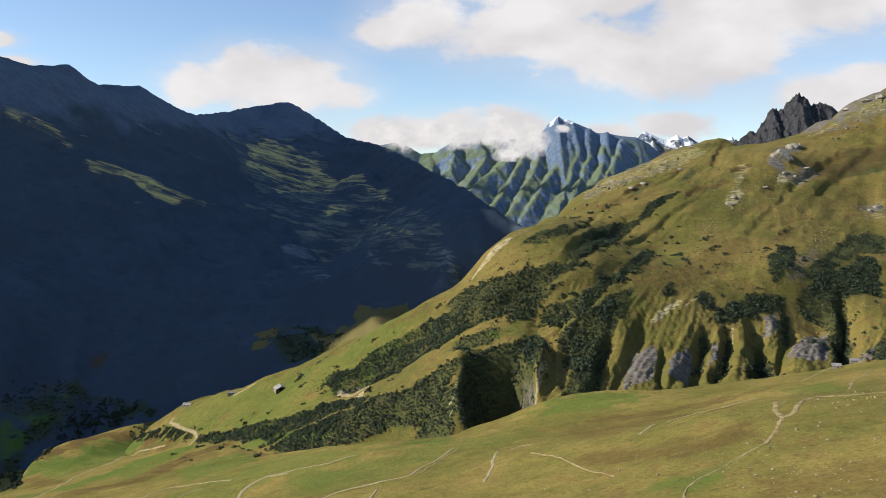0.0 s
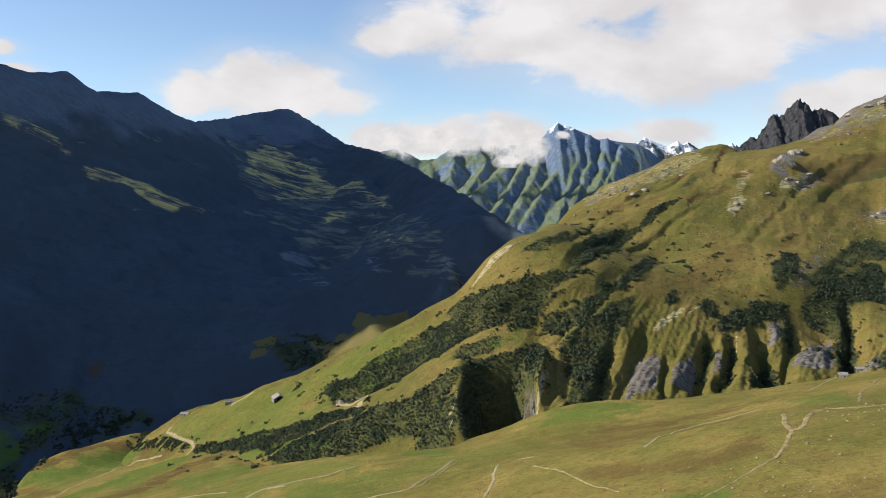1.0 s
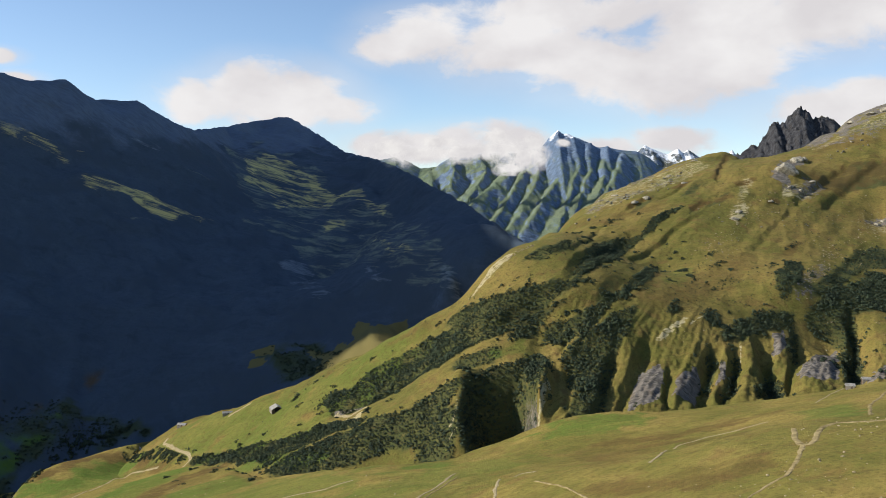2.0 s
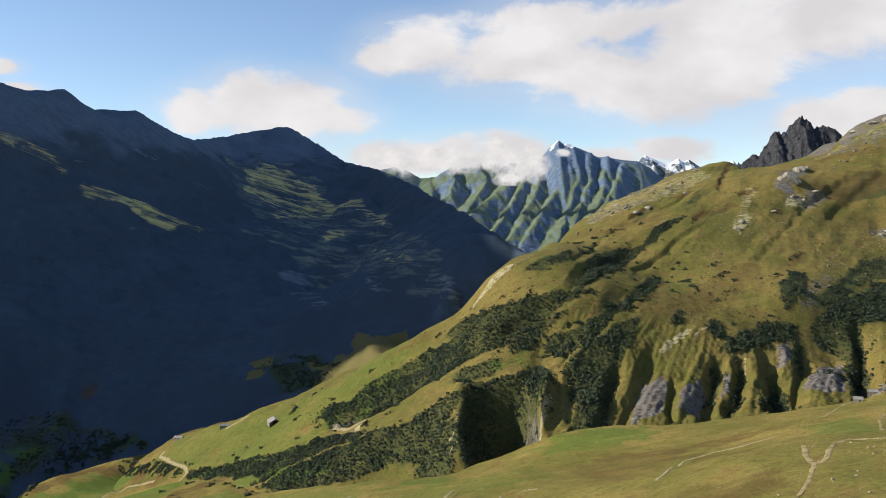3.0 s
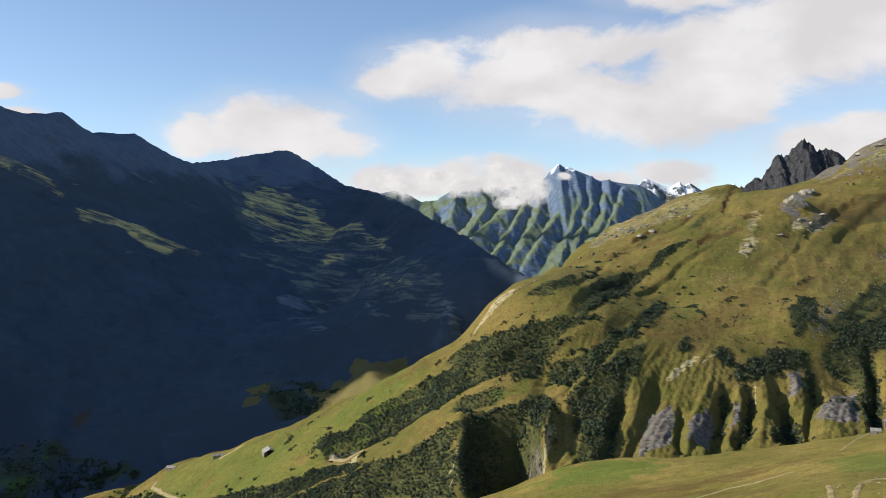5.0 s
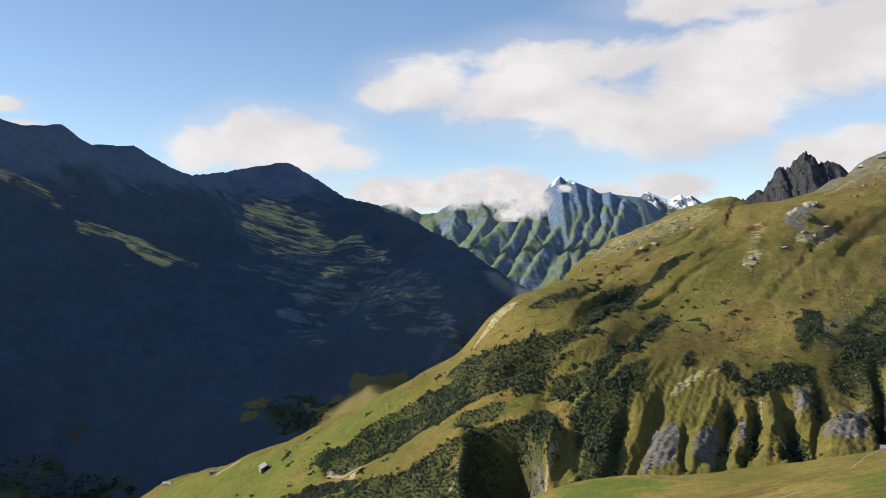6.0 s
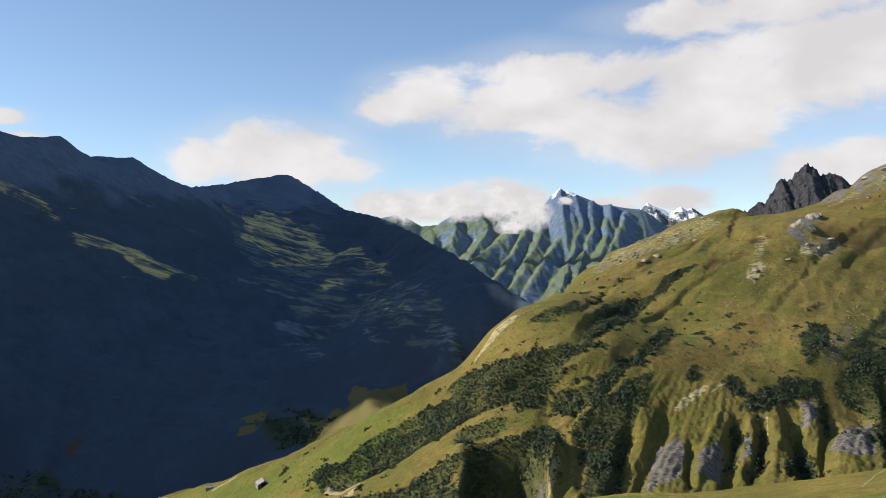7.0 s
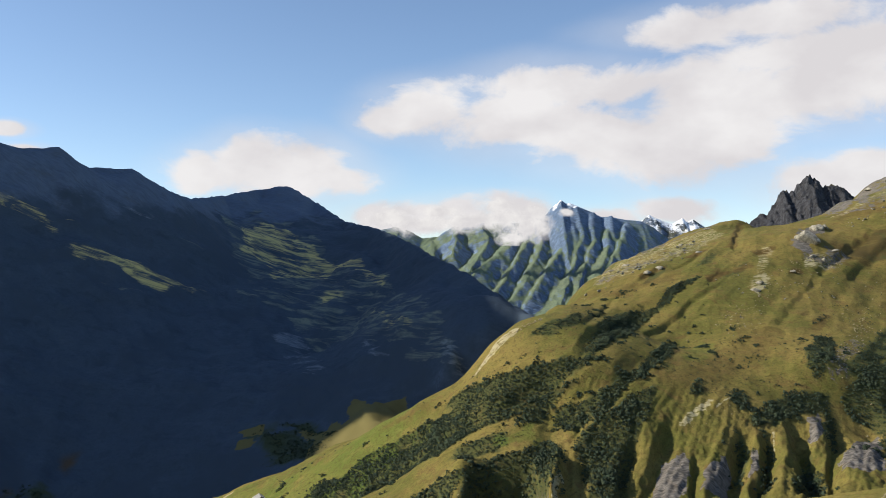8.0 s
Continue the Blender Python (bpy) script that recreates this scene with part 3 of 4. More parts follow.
DIMLY_LIT_PATCHES = [
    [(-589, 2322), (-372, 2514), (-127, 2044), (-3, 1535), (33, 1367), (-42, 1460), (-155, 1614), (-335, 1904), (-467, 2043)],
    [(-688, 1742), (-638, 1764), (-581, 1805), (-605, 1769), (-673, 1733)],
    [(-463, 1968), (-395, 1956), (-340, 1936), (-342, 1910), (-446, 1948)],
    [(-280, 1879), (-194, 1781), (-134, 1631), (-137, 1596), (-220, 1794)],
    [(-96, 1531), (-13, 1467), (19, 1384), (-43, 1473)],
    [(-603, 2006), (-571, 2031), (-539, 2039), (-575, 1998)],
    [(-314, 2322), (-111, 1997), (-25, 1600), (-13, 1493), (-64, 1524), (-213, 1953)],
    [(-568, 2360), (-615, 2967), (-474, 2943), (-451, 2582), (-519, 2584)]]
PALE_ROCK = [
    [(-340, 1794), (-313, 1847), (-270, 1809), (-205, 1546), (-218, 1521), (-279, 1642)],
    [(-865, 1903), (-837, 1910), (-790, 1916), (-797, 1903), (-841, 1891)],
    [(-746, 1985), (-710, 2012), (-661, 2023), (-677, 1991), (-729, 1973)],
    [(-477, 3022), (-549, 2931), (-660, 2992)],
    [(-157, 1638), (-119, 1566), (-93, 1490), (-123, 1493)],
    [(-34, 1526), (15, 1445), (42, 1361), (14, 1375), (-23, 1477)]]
# tan hay whose tint also stands in for sunlight on the fields
SUNLIT_HAYFIELDS = [
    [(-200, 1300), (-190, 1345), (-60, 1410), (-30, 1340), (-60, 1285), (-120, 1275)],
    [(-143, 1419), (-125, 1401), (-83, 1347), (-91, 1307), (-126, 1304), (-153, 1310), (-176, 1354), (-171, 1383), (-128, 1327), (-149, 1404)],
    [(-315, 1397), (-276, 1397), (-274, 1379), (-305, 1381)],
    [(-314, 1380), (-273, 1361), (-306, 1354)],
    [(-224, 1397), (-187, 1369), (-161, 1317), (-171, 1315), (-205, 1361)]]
BANK_WOODS = [
    [(-574, 1075), (-606, 1137), (-587, 1162), (-562, 1193), (-526, 1224), (-480, 1245), (-454, 1257), (-474, 1264), (-511, 1249), (-552, 1228), (-590, 1204), (-596, 1180), (-584, 1171)],
    [(-641, 1210), (-603, 1232), (-561, 1269), (-506, 1283), (-467, 1269), (-496, 1256), (-566, 1223), (-612, 1199), (-633, 1194)],
    [(-272, 1375), (-228, 1391), (-204, 1356), (-161, 1306), (-179, 1306), (-214, 1305), (-232, 1307), (-258, 1350)],
    [(-267, 1403), (-211, 1407), (-145, 1319), (-175, 1346), (-229, 1397)]]
BANK_FIELDS = [
    [(-627, 1181), (-607, 1188), (-587, 1181), (-593, 1159), (-607, 1140)],
    [(-618, 1195), (-579, 1215), (-557, 1221), (-588, 1199)],
    [(-586, 1249), (-550, 1263), (-562, 1251)]]
RUSTY_BANK = [
    [(-658, 1245), (-624, 1278), (-580, 1275), (-605, 1236), (-641, 1210)],
    [(-663, 1254), (-638, 1272), (-599, 1280), (-618, 1247), (-644, 1216)],
    [(-568, 1352), (-547, 1366), (-549, 1325)]]
# shrubs in the open: line, half width, plants on 100 square metres, size
SHRUBS = [
    ([(-293, 974), (-311, 989), (-343, 1024), (-373, 1051), (-398, 1080)], 11, 14, 1.7),
    ([(261, 854), (271, 869)], 5, 5, 1.6),
    ([(320, 928), (302, 928), (283, 906)], 6, 2, 1.4),
    ([(402, 1011), (427, 1039)], 5, 3, 1.5),
    ([(155, 945), (109, 930), (90, 924)], 7, 2.5, 1.6),
    ([(-93, 961), (-147, 974), (-189, 990)], 8, 0.35, 1.1)]
SHRUBS += [
    ([(238, 1063), (286, 1029), (303, 913), (245, 879), (199, 944)], 45, 0.45, 0.9),
    ([(179, 1048), (132, 915), (106, 905)], 30, 0.5, 0.9),
    ([(303, 894), (348, 904), (415, 977)], 30, 0.5, 1.0),
    ([(467, 1085), (479, 1001), (513, 989)], 40, 0.4, 1.0),
    ([(311, 1184), (380, 1203), (424, 1148)], 30, 0.25, 0.9),
    ([(171, 926), (123, 855), (94, 848)], 25, 0.8, 1.0),
    ([(20, 824), (53, 819), (81, 829)], 25, 0.9, 1.0),
    ([(-52, 926), (-14, 918), (27, 893), (69, 895)], 25, 0.4, 1.1),
    ([(309, 1116), (393, 1145), (451, 1100), (555, 1164)], 50, 0.25, 0.8)]


def cover(x, y, lines, polys, edge, share, seed, size=22):
    """Share (0 to 1) of the ground that a kind of cover takes, with ragged borders."""
    total = np.zeros(np.shape(x))
    rag = fbm(x, y, size, 4, seed, 0.6)
    for line, half, strength, *_ in lines:
        d, _, _ = along(x, y, line)
        total = np.maximum(total, strength * smooth(1.25 - d / half + 0.7 * rag, 0, 0.7))
    for poly in polys:
        total = np.maximum(total, share * patch(x, y, poly, edge))
    return total


def material(name):
    m = bpy.data.materials.new(name)
    m.use_nodes = True
    return m, Nodes(m.node_tree)


def finish(k, colour, bump=None, rough=0.9, strength=0.6, distance=0.5, metal=0.0, spec=0.2):
    ins = {"Base Color": colour, "Roughness": rough, "Metallic": metal, "Specular IOR Level": spec}
    if bump is not None:
        ins["Normal"] = k.add("ShaderNodeBump", {"Height": bump, "Strength": strength, "Distance": distance}).outputs[0]
    b = k.add("ShaderNodeBsdfPrincipled", ins)
    k.add("ShaderNodeOutputMaterial", (b.outputs[0],))


def turf_material(name, green, straw, rust, stone, grain=1.0, snow=None, cliff=(0.60, 0.74), forest=None, bald=None, contrast=1.0, sun_patches=False):
    """Turf with straw, rust and lush patches, bare rock on the rock cover and on steep ground. grain: size of its marks."""
    m, k = material(name)
    geo = k.add("ShaderNodeNewGeometry")
    pos = geo.outputs["Position"]
    big = k.noise(pos, 0.011 / grain, 5.0, 0.6)
    mid = k.noise(pos, 0.06 / grain, 6.0, 0.65, 2.0, 0.5)
    fine = k.noise(pos, 0.5 / grain, 5.0, 0.7)
    speck = k.noise(pos, 1.3 / grain, 3.0, 0.7)
    col = k.mix(k.step(big, 0.36, 0.64), green, straw)
    col = k.mix(k.math("MULTIPLY", k.step(mid, 0.48, 0.72), 0.7), col, rust)
    col = k.mix(k.math("MULTIPLY", k.step(mid, 0.52, 0.3), 0.5), col, tuple(c * 0.62 for c in green))
    for attr, tint, amount in (("scrub", (0.055, 0.068, 0.026), 0.9), ("brown", (0.105, 0.062, 0.022), 0.8), ("lush", (0.085, 0.150, 0.022), 0.85)):
        a = k.add("ShaderNodeAttribute", attribute_name=attr).outputs["Fac"]
        col = k.mix(k.math("MULTIPLY", a, amount), col, tint)
    run = k.add("ShaderNodeMapping", {"Vector": pos, "Rotation": (0, 0, radians(-52)), "Scale": (0.25, 1.0, 1.0)}).outputs[0]
    streak = k.noise(run, 0.09 / grain, 6.0, 0.65, 2.0, 0.6)
    col = k.mix(k.math("MULTIPLY", k.step(streak, 0.5, 0.72), 0.28), col, tuple(c * 1.35 for c in straw))
    col = k.mix(k.math("MULTIPLY", k.step(streak, 0.47, 0.28), 0.35), col, tuple(c * 0.6 for c in rust))
    col = k.mix(k.math("MULTIPLY", k.step(fine, 0.55, 0.30), 0.2 if sun_patches else 0.55), col, tuple(c * 0.42 for c in green))
    col = k.mix(k.math("MULTIPLY", k.step(speck, 0.58, 0.80), 0.35), col, tuple(c * 1.5 for c in straw))
    if not forest:
        tuft = k.noise(pos, 0.22 / grain, 6.0, 0.7, 2.0, 0.8)
        col = k.mix(k.math("MULTIPLY", k.step(tuft, 0.50, 0.32), 0.5), col, tuple(c * 0.5 for c in rust))
        col = k.mix(k.math("MULTIPLY", k.step(tuft, 0.56, 0.74), 0.4), col, (green[0] * 1.15, green[1] * 1.3, green[2]))
    if forest:
        col = k.mix(k.step(k.noise(pos, 0.02 / grain, 6.0, 0.6), 0.5, 0.6), col, forest)
    if sun_patches:
        # sunlight put into the colour as pale streaks that follow the tilted strata
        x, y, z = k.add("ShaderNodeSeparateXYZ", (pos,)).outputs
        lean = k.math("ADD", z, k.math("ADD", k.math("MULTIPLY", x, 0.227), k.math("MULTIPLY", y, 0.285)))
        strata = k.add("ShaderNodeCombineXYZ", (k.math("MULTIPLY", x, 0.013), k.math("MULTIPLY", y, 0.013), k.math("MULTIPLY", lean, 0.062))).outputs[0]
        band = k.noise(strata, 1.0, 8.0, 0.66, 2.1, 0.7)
        for attr, tint, gain in (("dim", (0.19, 0.21, 0.16), 0.50), ("pale", (0.60, 0.49, 0.19), 0.56), ("grey", (0.20, 0.23, 0.26), 0.42), ("sunlit_hay", (0.16, 0.135, 0.05), 1.5)):
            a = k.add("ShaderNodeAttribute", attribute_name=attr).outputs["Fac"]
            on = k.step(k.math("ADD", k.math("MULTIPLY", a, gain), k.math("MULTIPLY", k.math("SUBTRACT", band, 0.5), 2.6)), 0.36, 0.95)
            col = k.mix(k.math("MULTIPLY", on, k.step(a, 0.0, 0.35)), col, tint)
    else:
        a = k.math("ADD", k.math("MULTIPLY", k.add("ShaderNodeAttribute", attribute_name="pale").outputs["Fac"], 0.68), k.math("MULTIPLY", k.add("ShaderNodeAttribute", attribute_name="ribs").outputs["Fac"], 0.5))
        rib = k.noise(k.add("ShaderNodeMapping", {"Vector": pos, "Rotation": (0, 0, radians(-52)), "Scale": (0.3, 1.2, 1.0)}).outputs[0], 0.3 / grain, 6.0, 0.65, 2.0, 0.6)
        on = k.step(k.math("ADD", a, k.math("MULTIPLY", k.math("SUBTRACT", rib, 0.5), 1.7)), 0.42, 0.78)
        col = k.mix(k.math("MULTIPLY", on, k.math("MULTIPLY", k.step(a, 0.0, 0.3), 0.85)), col, (0.42, 0.37, 0.22))
    # rock
    grooves = k.add("ShaderNodeMapping", {"Vector": pos, "Rotation": (0, 0, radians(-57)), "Scale": (0.22, 1.5, 0.4)}).outputs[0]
    crack = k.noise(grooves, 0.38 / grain, 8.0, 0.68, 2.1, 0.8)
    rock = k.mix(k.step(crack, 0.35, 0.66), tuple(c * (1 - 0.64 * contrast) for c in stone), tuple(c * 1.15 for c in stone))
    rock = k.mix(k.math("MULTIPLY", k.step(mid, 0.5, 0.75), 0.4), rock, (stone[0] * 0.9, stone[1] * 0.72, stone[2] * 0.5))
    a = k.add("ShaderNodeAttribute", attribute_name="rock").outputs["Fac"]
    up = k.add("ShaderNodeSeparateXYZ", (geo.outputs["Normal"],)).outputs[2]
    steep = k.step(k.math("ADD", up, k.math("MULTIPLY", k.math("SUBTRACT", fine, 0.5), 0.3)), cliff[1], cliff[0])
    bare = k.math("MAXIMUM", k.step(k.math("ADD", a, k.math("MULTIPLY", k.math("SUBTRACT", k.noise(pos, 0.2 / grain, 6.0, 0.7), 0.5), 1.1)), 0.45, 0.6), steep)
    if bald:
        top = k.math("ADD", k.add("ShaderNodeSeparateXYZ", (pos,)).outputs[2], k.math("MULTIPLY", k.math("SUBTRACT", k.noise(pos, 0.01, 5.0, 0.6), 0.5), 260.0))
        bare = k.math("MAXIMUM", bare, k.step(top, bald, bald + 60))
    col = k.mix(bare, col, rock)
    if snow:
        h = k.add("ShaderNodeSeparateXYZ", (pos,)).outputs[2]
        lies = k.math("ADD", k.math("DIVIDE", k.math("SUBTRACT", h, snow), 160.0), k.math("MULTIPLY", k.math("SUBTRACT", k.noise(pos, 0.012, 7.0, 0.65), 0.5), 3.4))
        col = k.mix(k.step(k.math("ADD", lies, k.math("MULTIPLY", k.math("SUBTRACT", up, 0.6), 0.8)), 0.35, 0.7), col, (0.80, 0.83, 0.88))
    height = k.math("ADD", k.math("MULTIPLY", fine, 1.0), k.math("MULTIPLY", crack, 1.6))
    finish(k, col, height, 0.92, 0.2 if sun_patches else 0.7, 0.9 * grain, spec=0.12)
    return m


def mottled(name, a, b, scale, rough=0.9, bump=0.0, random_tint=0.0):
    m, k = material(name)
    pos = k.add("ShaderNodeTexCoord").outputs["Object"]
    n = k.noise(pos, scale, 6.0, 0.65)
    col = k.mix(k.step(n, 0.3, 0.7), a, b)
    if random_tint:
        r = k.add("ShaderNodeNewGeometry").outputs["Random Per Island"]
        col = k.add("ShaderNodeHueSaturation", {"Hue": k.math("ADD", 0.47, k.math("MULTIPLY", r, 0.05)), "Value": k.math("ADD", 1 - random_tint, k.math("MULTIPLY", r, 2 * random_tint)), "Color": col}).outputs[0]
    finish(k, col, n if bump else None, rough, 0.6, bump or 0.1, spec=0.06)
    return m


TURF = turf_material("meadow_turf", (0.160, 0.152, 0.034), (0.280, 0.216, 0.060), (0.205, 0.126, 0.045), (0.40, 0.37, 0.33))
SLOPE = turf_material("slope_turf", (0.126, 0.122, 0.029), (0.222, 0.170, 0.049), (0.162, 0.098, 0.038), (0.20, 0.18, 0.155), cliff=(0.05, 0.14))
# haze painted in: bluish turf and rock, paler rock towards the crest
HIGH = turf_material("hazy_high_slope", (0.058, 0.080, 0.106), (0.066, 0.090, 0.118), (0.050, 0.067, 0.090), (0.100, 0.131, 0.180), 3.0, None, (0.25, 0.42), (0.054, 0.073, 0.095), bald=390.0, contrast=0.22, sun_patches=True)
# the air's blue is mixed into the far rock and turf colours
FAR = turf_material("hazy_far_rock", (0.128, 0.175, 0.112), (0.160, 0.195, 0.122), (0.13, 0.17, 0.15), (0.145, 0.205, 0.305), 3.5, 540.0, (0.55, 0.73), bald=440.0, contrast=0.7)
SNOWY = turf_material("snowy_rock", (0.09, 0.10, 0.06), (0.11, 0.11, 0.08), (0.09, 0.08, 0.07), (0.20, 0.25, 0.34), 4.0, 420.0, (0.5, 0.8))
CRAG = turf_material("crag_rock", (0.07, 0.07, 0.045), (0.09, 0.08, 0.05), (0.07, 0.06, 0.045), (0.066, 0.067, 0.074), 2.0, None, (0.80, 0.97))
LEAVES = mottled("shrub_leaves", (0.030, 0.044, 0.031), (0.060, 0.077, 0.044), 0.12, 0.8, 0.0, 0.22)
GRAVEL = mottled("track_gravel", (0.22, 0.180, 0.095), (0.36, 0.300, 0.185), 0.7, 0.95, 0.05)
STONE = mottled("boulder_stone", (0.20, 0.16, 0.09), (0.38, 0.32, 0.20), 0.9, 0.9, 0.15)
PATH = mottled("trodden_earth", (0.16, 0.125, 0.055), (0.34, 0.27, 0.14), 0.25, 0.95, 0.05)
OUTCROP = mottled("outcrop_stone", (0.13, 0.12, 0.09), (0.40, 0.365, 0.29), 0.25, 0.9, 0.6)
MASONRY = mottled("rubble_masonry", (0.16, 0.145, 0.12), (0.34, 0.31, 0.27), 2.2, 0.9, 0.1)
SLATE = mottled("stone_slab_roof", (0.20, 0.195, 0.185), (0.40, 0.385, 0.36), 1.4, 0.75, 0.08)
TIMBER = mottled("weathered_timber", (0.06, 0.045, 0.03), (0.14, 0.105, 0.07), 3.0, 0.85, 0.03)
# near-black panel colour in place of the unlit inside of a hut
DARK = mottled("unlit_doorway", (0.012, 0.011, 0.010), (0.03, 0.027, 0.024), 2.0, 0.8)


def sheet(name, xs, ys, height, mat, label, covers=(), kind="structure", category=""):
    """A sheet of ground over a grid of the map."""
    x, y = np.meshgrid(xs, ys)
    z = height(x, y)
    nx, ny = len(xs), len(ys)
    me = bpy.data.meshes.new(name)
    me.vertices.add(nx * ny)
    me.vertices.foreach_set("co", np.stack([x, y, z], -1).ravel().astype(np.float32))
    i = (np.arange(ny - 1)[:, None] * nx + np.arange(nx - 1)).ravel()
    quads = np.stack([i, i + 1, i + nx + 1, i + nx], -1)
    me.loops.add(quads.size)
    me.loops.foreach_set("vertex_index", quads.ravel().astype(np.int32))
    me.polygons.add(len(quads))
    me.polygons.foreach_set("loop_start", np.arange(0, quads.size, 4, dtype=np.int32))
    me.update(calc_edges=True)
    for attr, lines, polys, edge, share, seed in covers:
        layer = me.attributes.new(attr, "FLOAT", "POINT")
        layer.data.foreach_set("value", cover(x, y, lines, polys, edge, share, seed).ravel().astype(np.float32))
    me.materials.append(mat)
    me.polygons.foreach_set("use_smooth", np.ones(len(quads), bool))
    return tagged(new(name, me), label, category, kind=kind)


def spread(lo, a, b, hi, step, grow=1.12):
    """Coordinates with an even step from a to b that widen towards lo and hi."""
    mid = list(np.arange(a, b + step / 2, step))
    s = step
    while mid[-1] < hi:
        s *= grow
        mid.append(mid[-1] + s)
    s = step
    while mid[0] > lo:
        s *= grow
        mid.insert(0, mid[0] - s)
    return np.array(mid)


DENSE = THICKET_UPPER + THICKET_MIDDLE + THICKET_RAVINE + THICKET_LOW + THICKET_EAST + THICKET_GULLIES
WOODS = [(l, h, 1.0) for l, h, _, _ in VALLEY_TREES]
COVERS = (("scrub", [], DENSE + THICKET_OPEN + SHADED_HOLLOWS, 3, 1.0, 104), ("ribs", [], CREST_RIBS, 8, 1.0, 114), ("pale", WORN, BARE_SOIL, 1.6, 1.0, 110), ("rock", ROCKY, BARE_CLIFF, 3, 1.0, 101),
          ("brown", BROWN_MEADOW + BROWN_AND_SHADE_SLOPE, RUSSET_HOLLOWS, 7, 0.42, 102), ("lush", LUSH + LUSH_MEADOW, GREEN_HOLLOWS, 8, 0.7, 103))
FLANK_COVERS = (("pale", [], SUNLIT_PATCHES, 14, 1.0, 105), ("dim", [], DIMLY_LIT_PATCHES, 14, 1.0, 106), ("grey", [], PALE_ROCK, 14, 1.0, 112), ("sunlit_hay", [], SUNLIT_HAYFIELDS, 6, 1.0, 113),
                ("scrub", WOODS, BANK_WOODS, 6, 1.0, 107), ("lush", [], BANK_FIELDS, 6, 1.0, 108), ("brown", [], RUSTY_BANK, 10, 1.0, 109))
LX, LY = spread(-2400, -1250, 250, 700, 6.0), spread(900, 1150, 2700, 4300, 6.0)
GX, GY = spread(-4800, -500, 420, 4800, 2.2), spread(-4000, 250, 1130, 4800, 2.2)
HX = np.concatenate([np.arange(-500, 40, 2.5), np.arange(40, 520, 1.5), np.arange(520, 1100, 3.0)])
HY = np.concatenate([np.arange(690, 900, 1.5), np.arange(900, 1560, 2.5), np.arange(1560, 1900, 5.0)])
sheet("ground", GX, GY, meadow_height, TURF, "rolling alpine meadow of short olive and straw grass", COVERS)
sheet("hillside", HX, HY, hill_height, SLOPE, "steep sunlit grassy mountainside cut by gullies", COVERS)
sheet("shaded_mountain", LX, LY, left_height, HIGH, "long shaded mountain flank with haze blue and sunlit streaks painted in", FLANK_COVERS)
sheet("unseen_shade_range", np.arange(-3600, -900, 30.0), np.arange(300, 4500, 30.0), shade_massif_height, HIGH, "unseen high range added to shade the flank and valley")
sheet("far_mountain", np.arange(-700, 1500, 6.0), np.arange(3500, 4600, 6.0), far_height, FAR, "distant rocky mountain tinted blue for haze, with green spurs and fresh snow")
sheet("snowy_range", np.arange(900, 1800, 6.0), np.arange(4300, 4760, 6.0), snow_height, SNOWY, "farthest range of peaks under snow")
sheet("rocky_crag", np.arange(700, 1350, 3.0), np.arange(2150, 2560, 3.0), crag_height, CRAG, "dark jagged rock crag above the grassy shoulder")


def lattice(xs, ys, height):
    """Height of a built sheet anywhere, by its own grid."""
    z = height(*np.meshgrid(xs, ys))

    def at(x, y):
        x, y = np.asarray(x, float), np.asarray(y, float)
        i = np.clip(np.searchsorted(xs, x, side="right") - 1, 0, len(xs) - 2)
        j = np.clip(np.searchsorted(ys, y, side="right") - 1, 0, len(ys) - 2)
        u, v = (x - xs[i]) / (xs[i + 1] - xs[i]), (y - ys[j]) / (ys[j + 1] - ys[j])
        out = (z[j, i] * (1 - u) + z[j, i + 1] * u) * (1 - v) + (z[j + 1, i] * (1 - u) + z[j + 1, i + 1] * u) * v
        inside = (x >= xs[0]) & (x <= xs[-1]) & (y >= ys[0]) & (y <= ys[-1])
        return np.where(inside, out, -999)

    return at


on_meadow, on_hill, on_left = lattice(GX, GY, meadow_height), lattice(HX, HY, hill_height), lattice(LX, LY, left_height)


def ground_at(x, y):
    return np.maximum.reduce([on_meadow(x, y), on_hill(x, y), on_left(x, y)])


def mesh_of(name, verts, faces, mat, smooth_faces=False):
    """A mesh from arrays of corners and of triangles or quads."""
    me = bpy.data.meshes.new(name)
    me.vertices.add(len(verts))
    me.vertices.foreach_set("co", np.asarray(verts, np.float32).ravel())
    faces = np.asarray(faces, np.int32)
    me.loops.add(faces.size)
    me.loops.foreach_set("vertex_index", faces.ravel())
    me.polygons.add(len(faces))
    me.polygons.foreach_set("loop_start", np.arange(0, faces.size, faces.shape[1], dtype=np.int32))
    me.update(calc_edges=True)
    me.materials.append(mat)
    if smooth_faces:
        me.polygons.foreach_set("use_smooth", np.ones(len(faces), bool))
    return me


def lump(level, rough, seed, flat=1.0):
    """Corners and faces of an uneven lump about 1 across its radius."""
    bm = bmesh.new()
    bmesh.ops.create_icosphere(bm, subdivisions=level, radius=1)
    rng = np.random.default_rng(seed)
    v = np.array([q.co[:] for q in bm.verts])
    t = np.array([[q.index for q in p.verts] for p in bm.faces])
    bm.free()
    v *= 1 + rough * (rng.random((len(v), 1)) - 0.5) * 2
    v[:, 2] *= flat
    return v, t


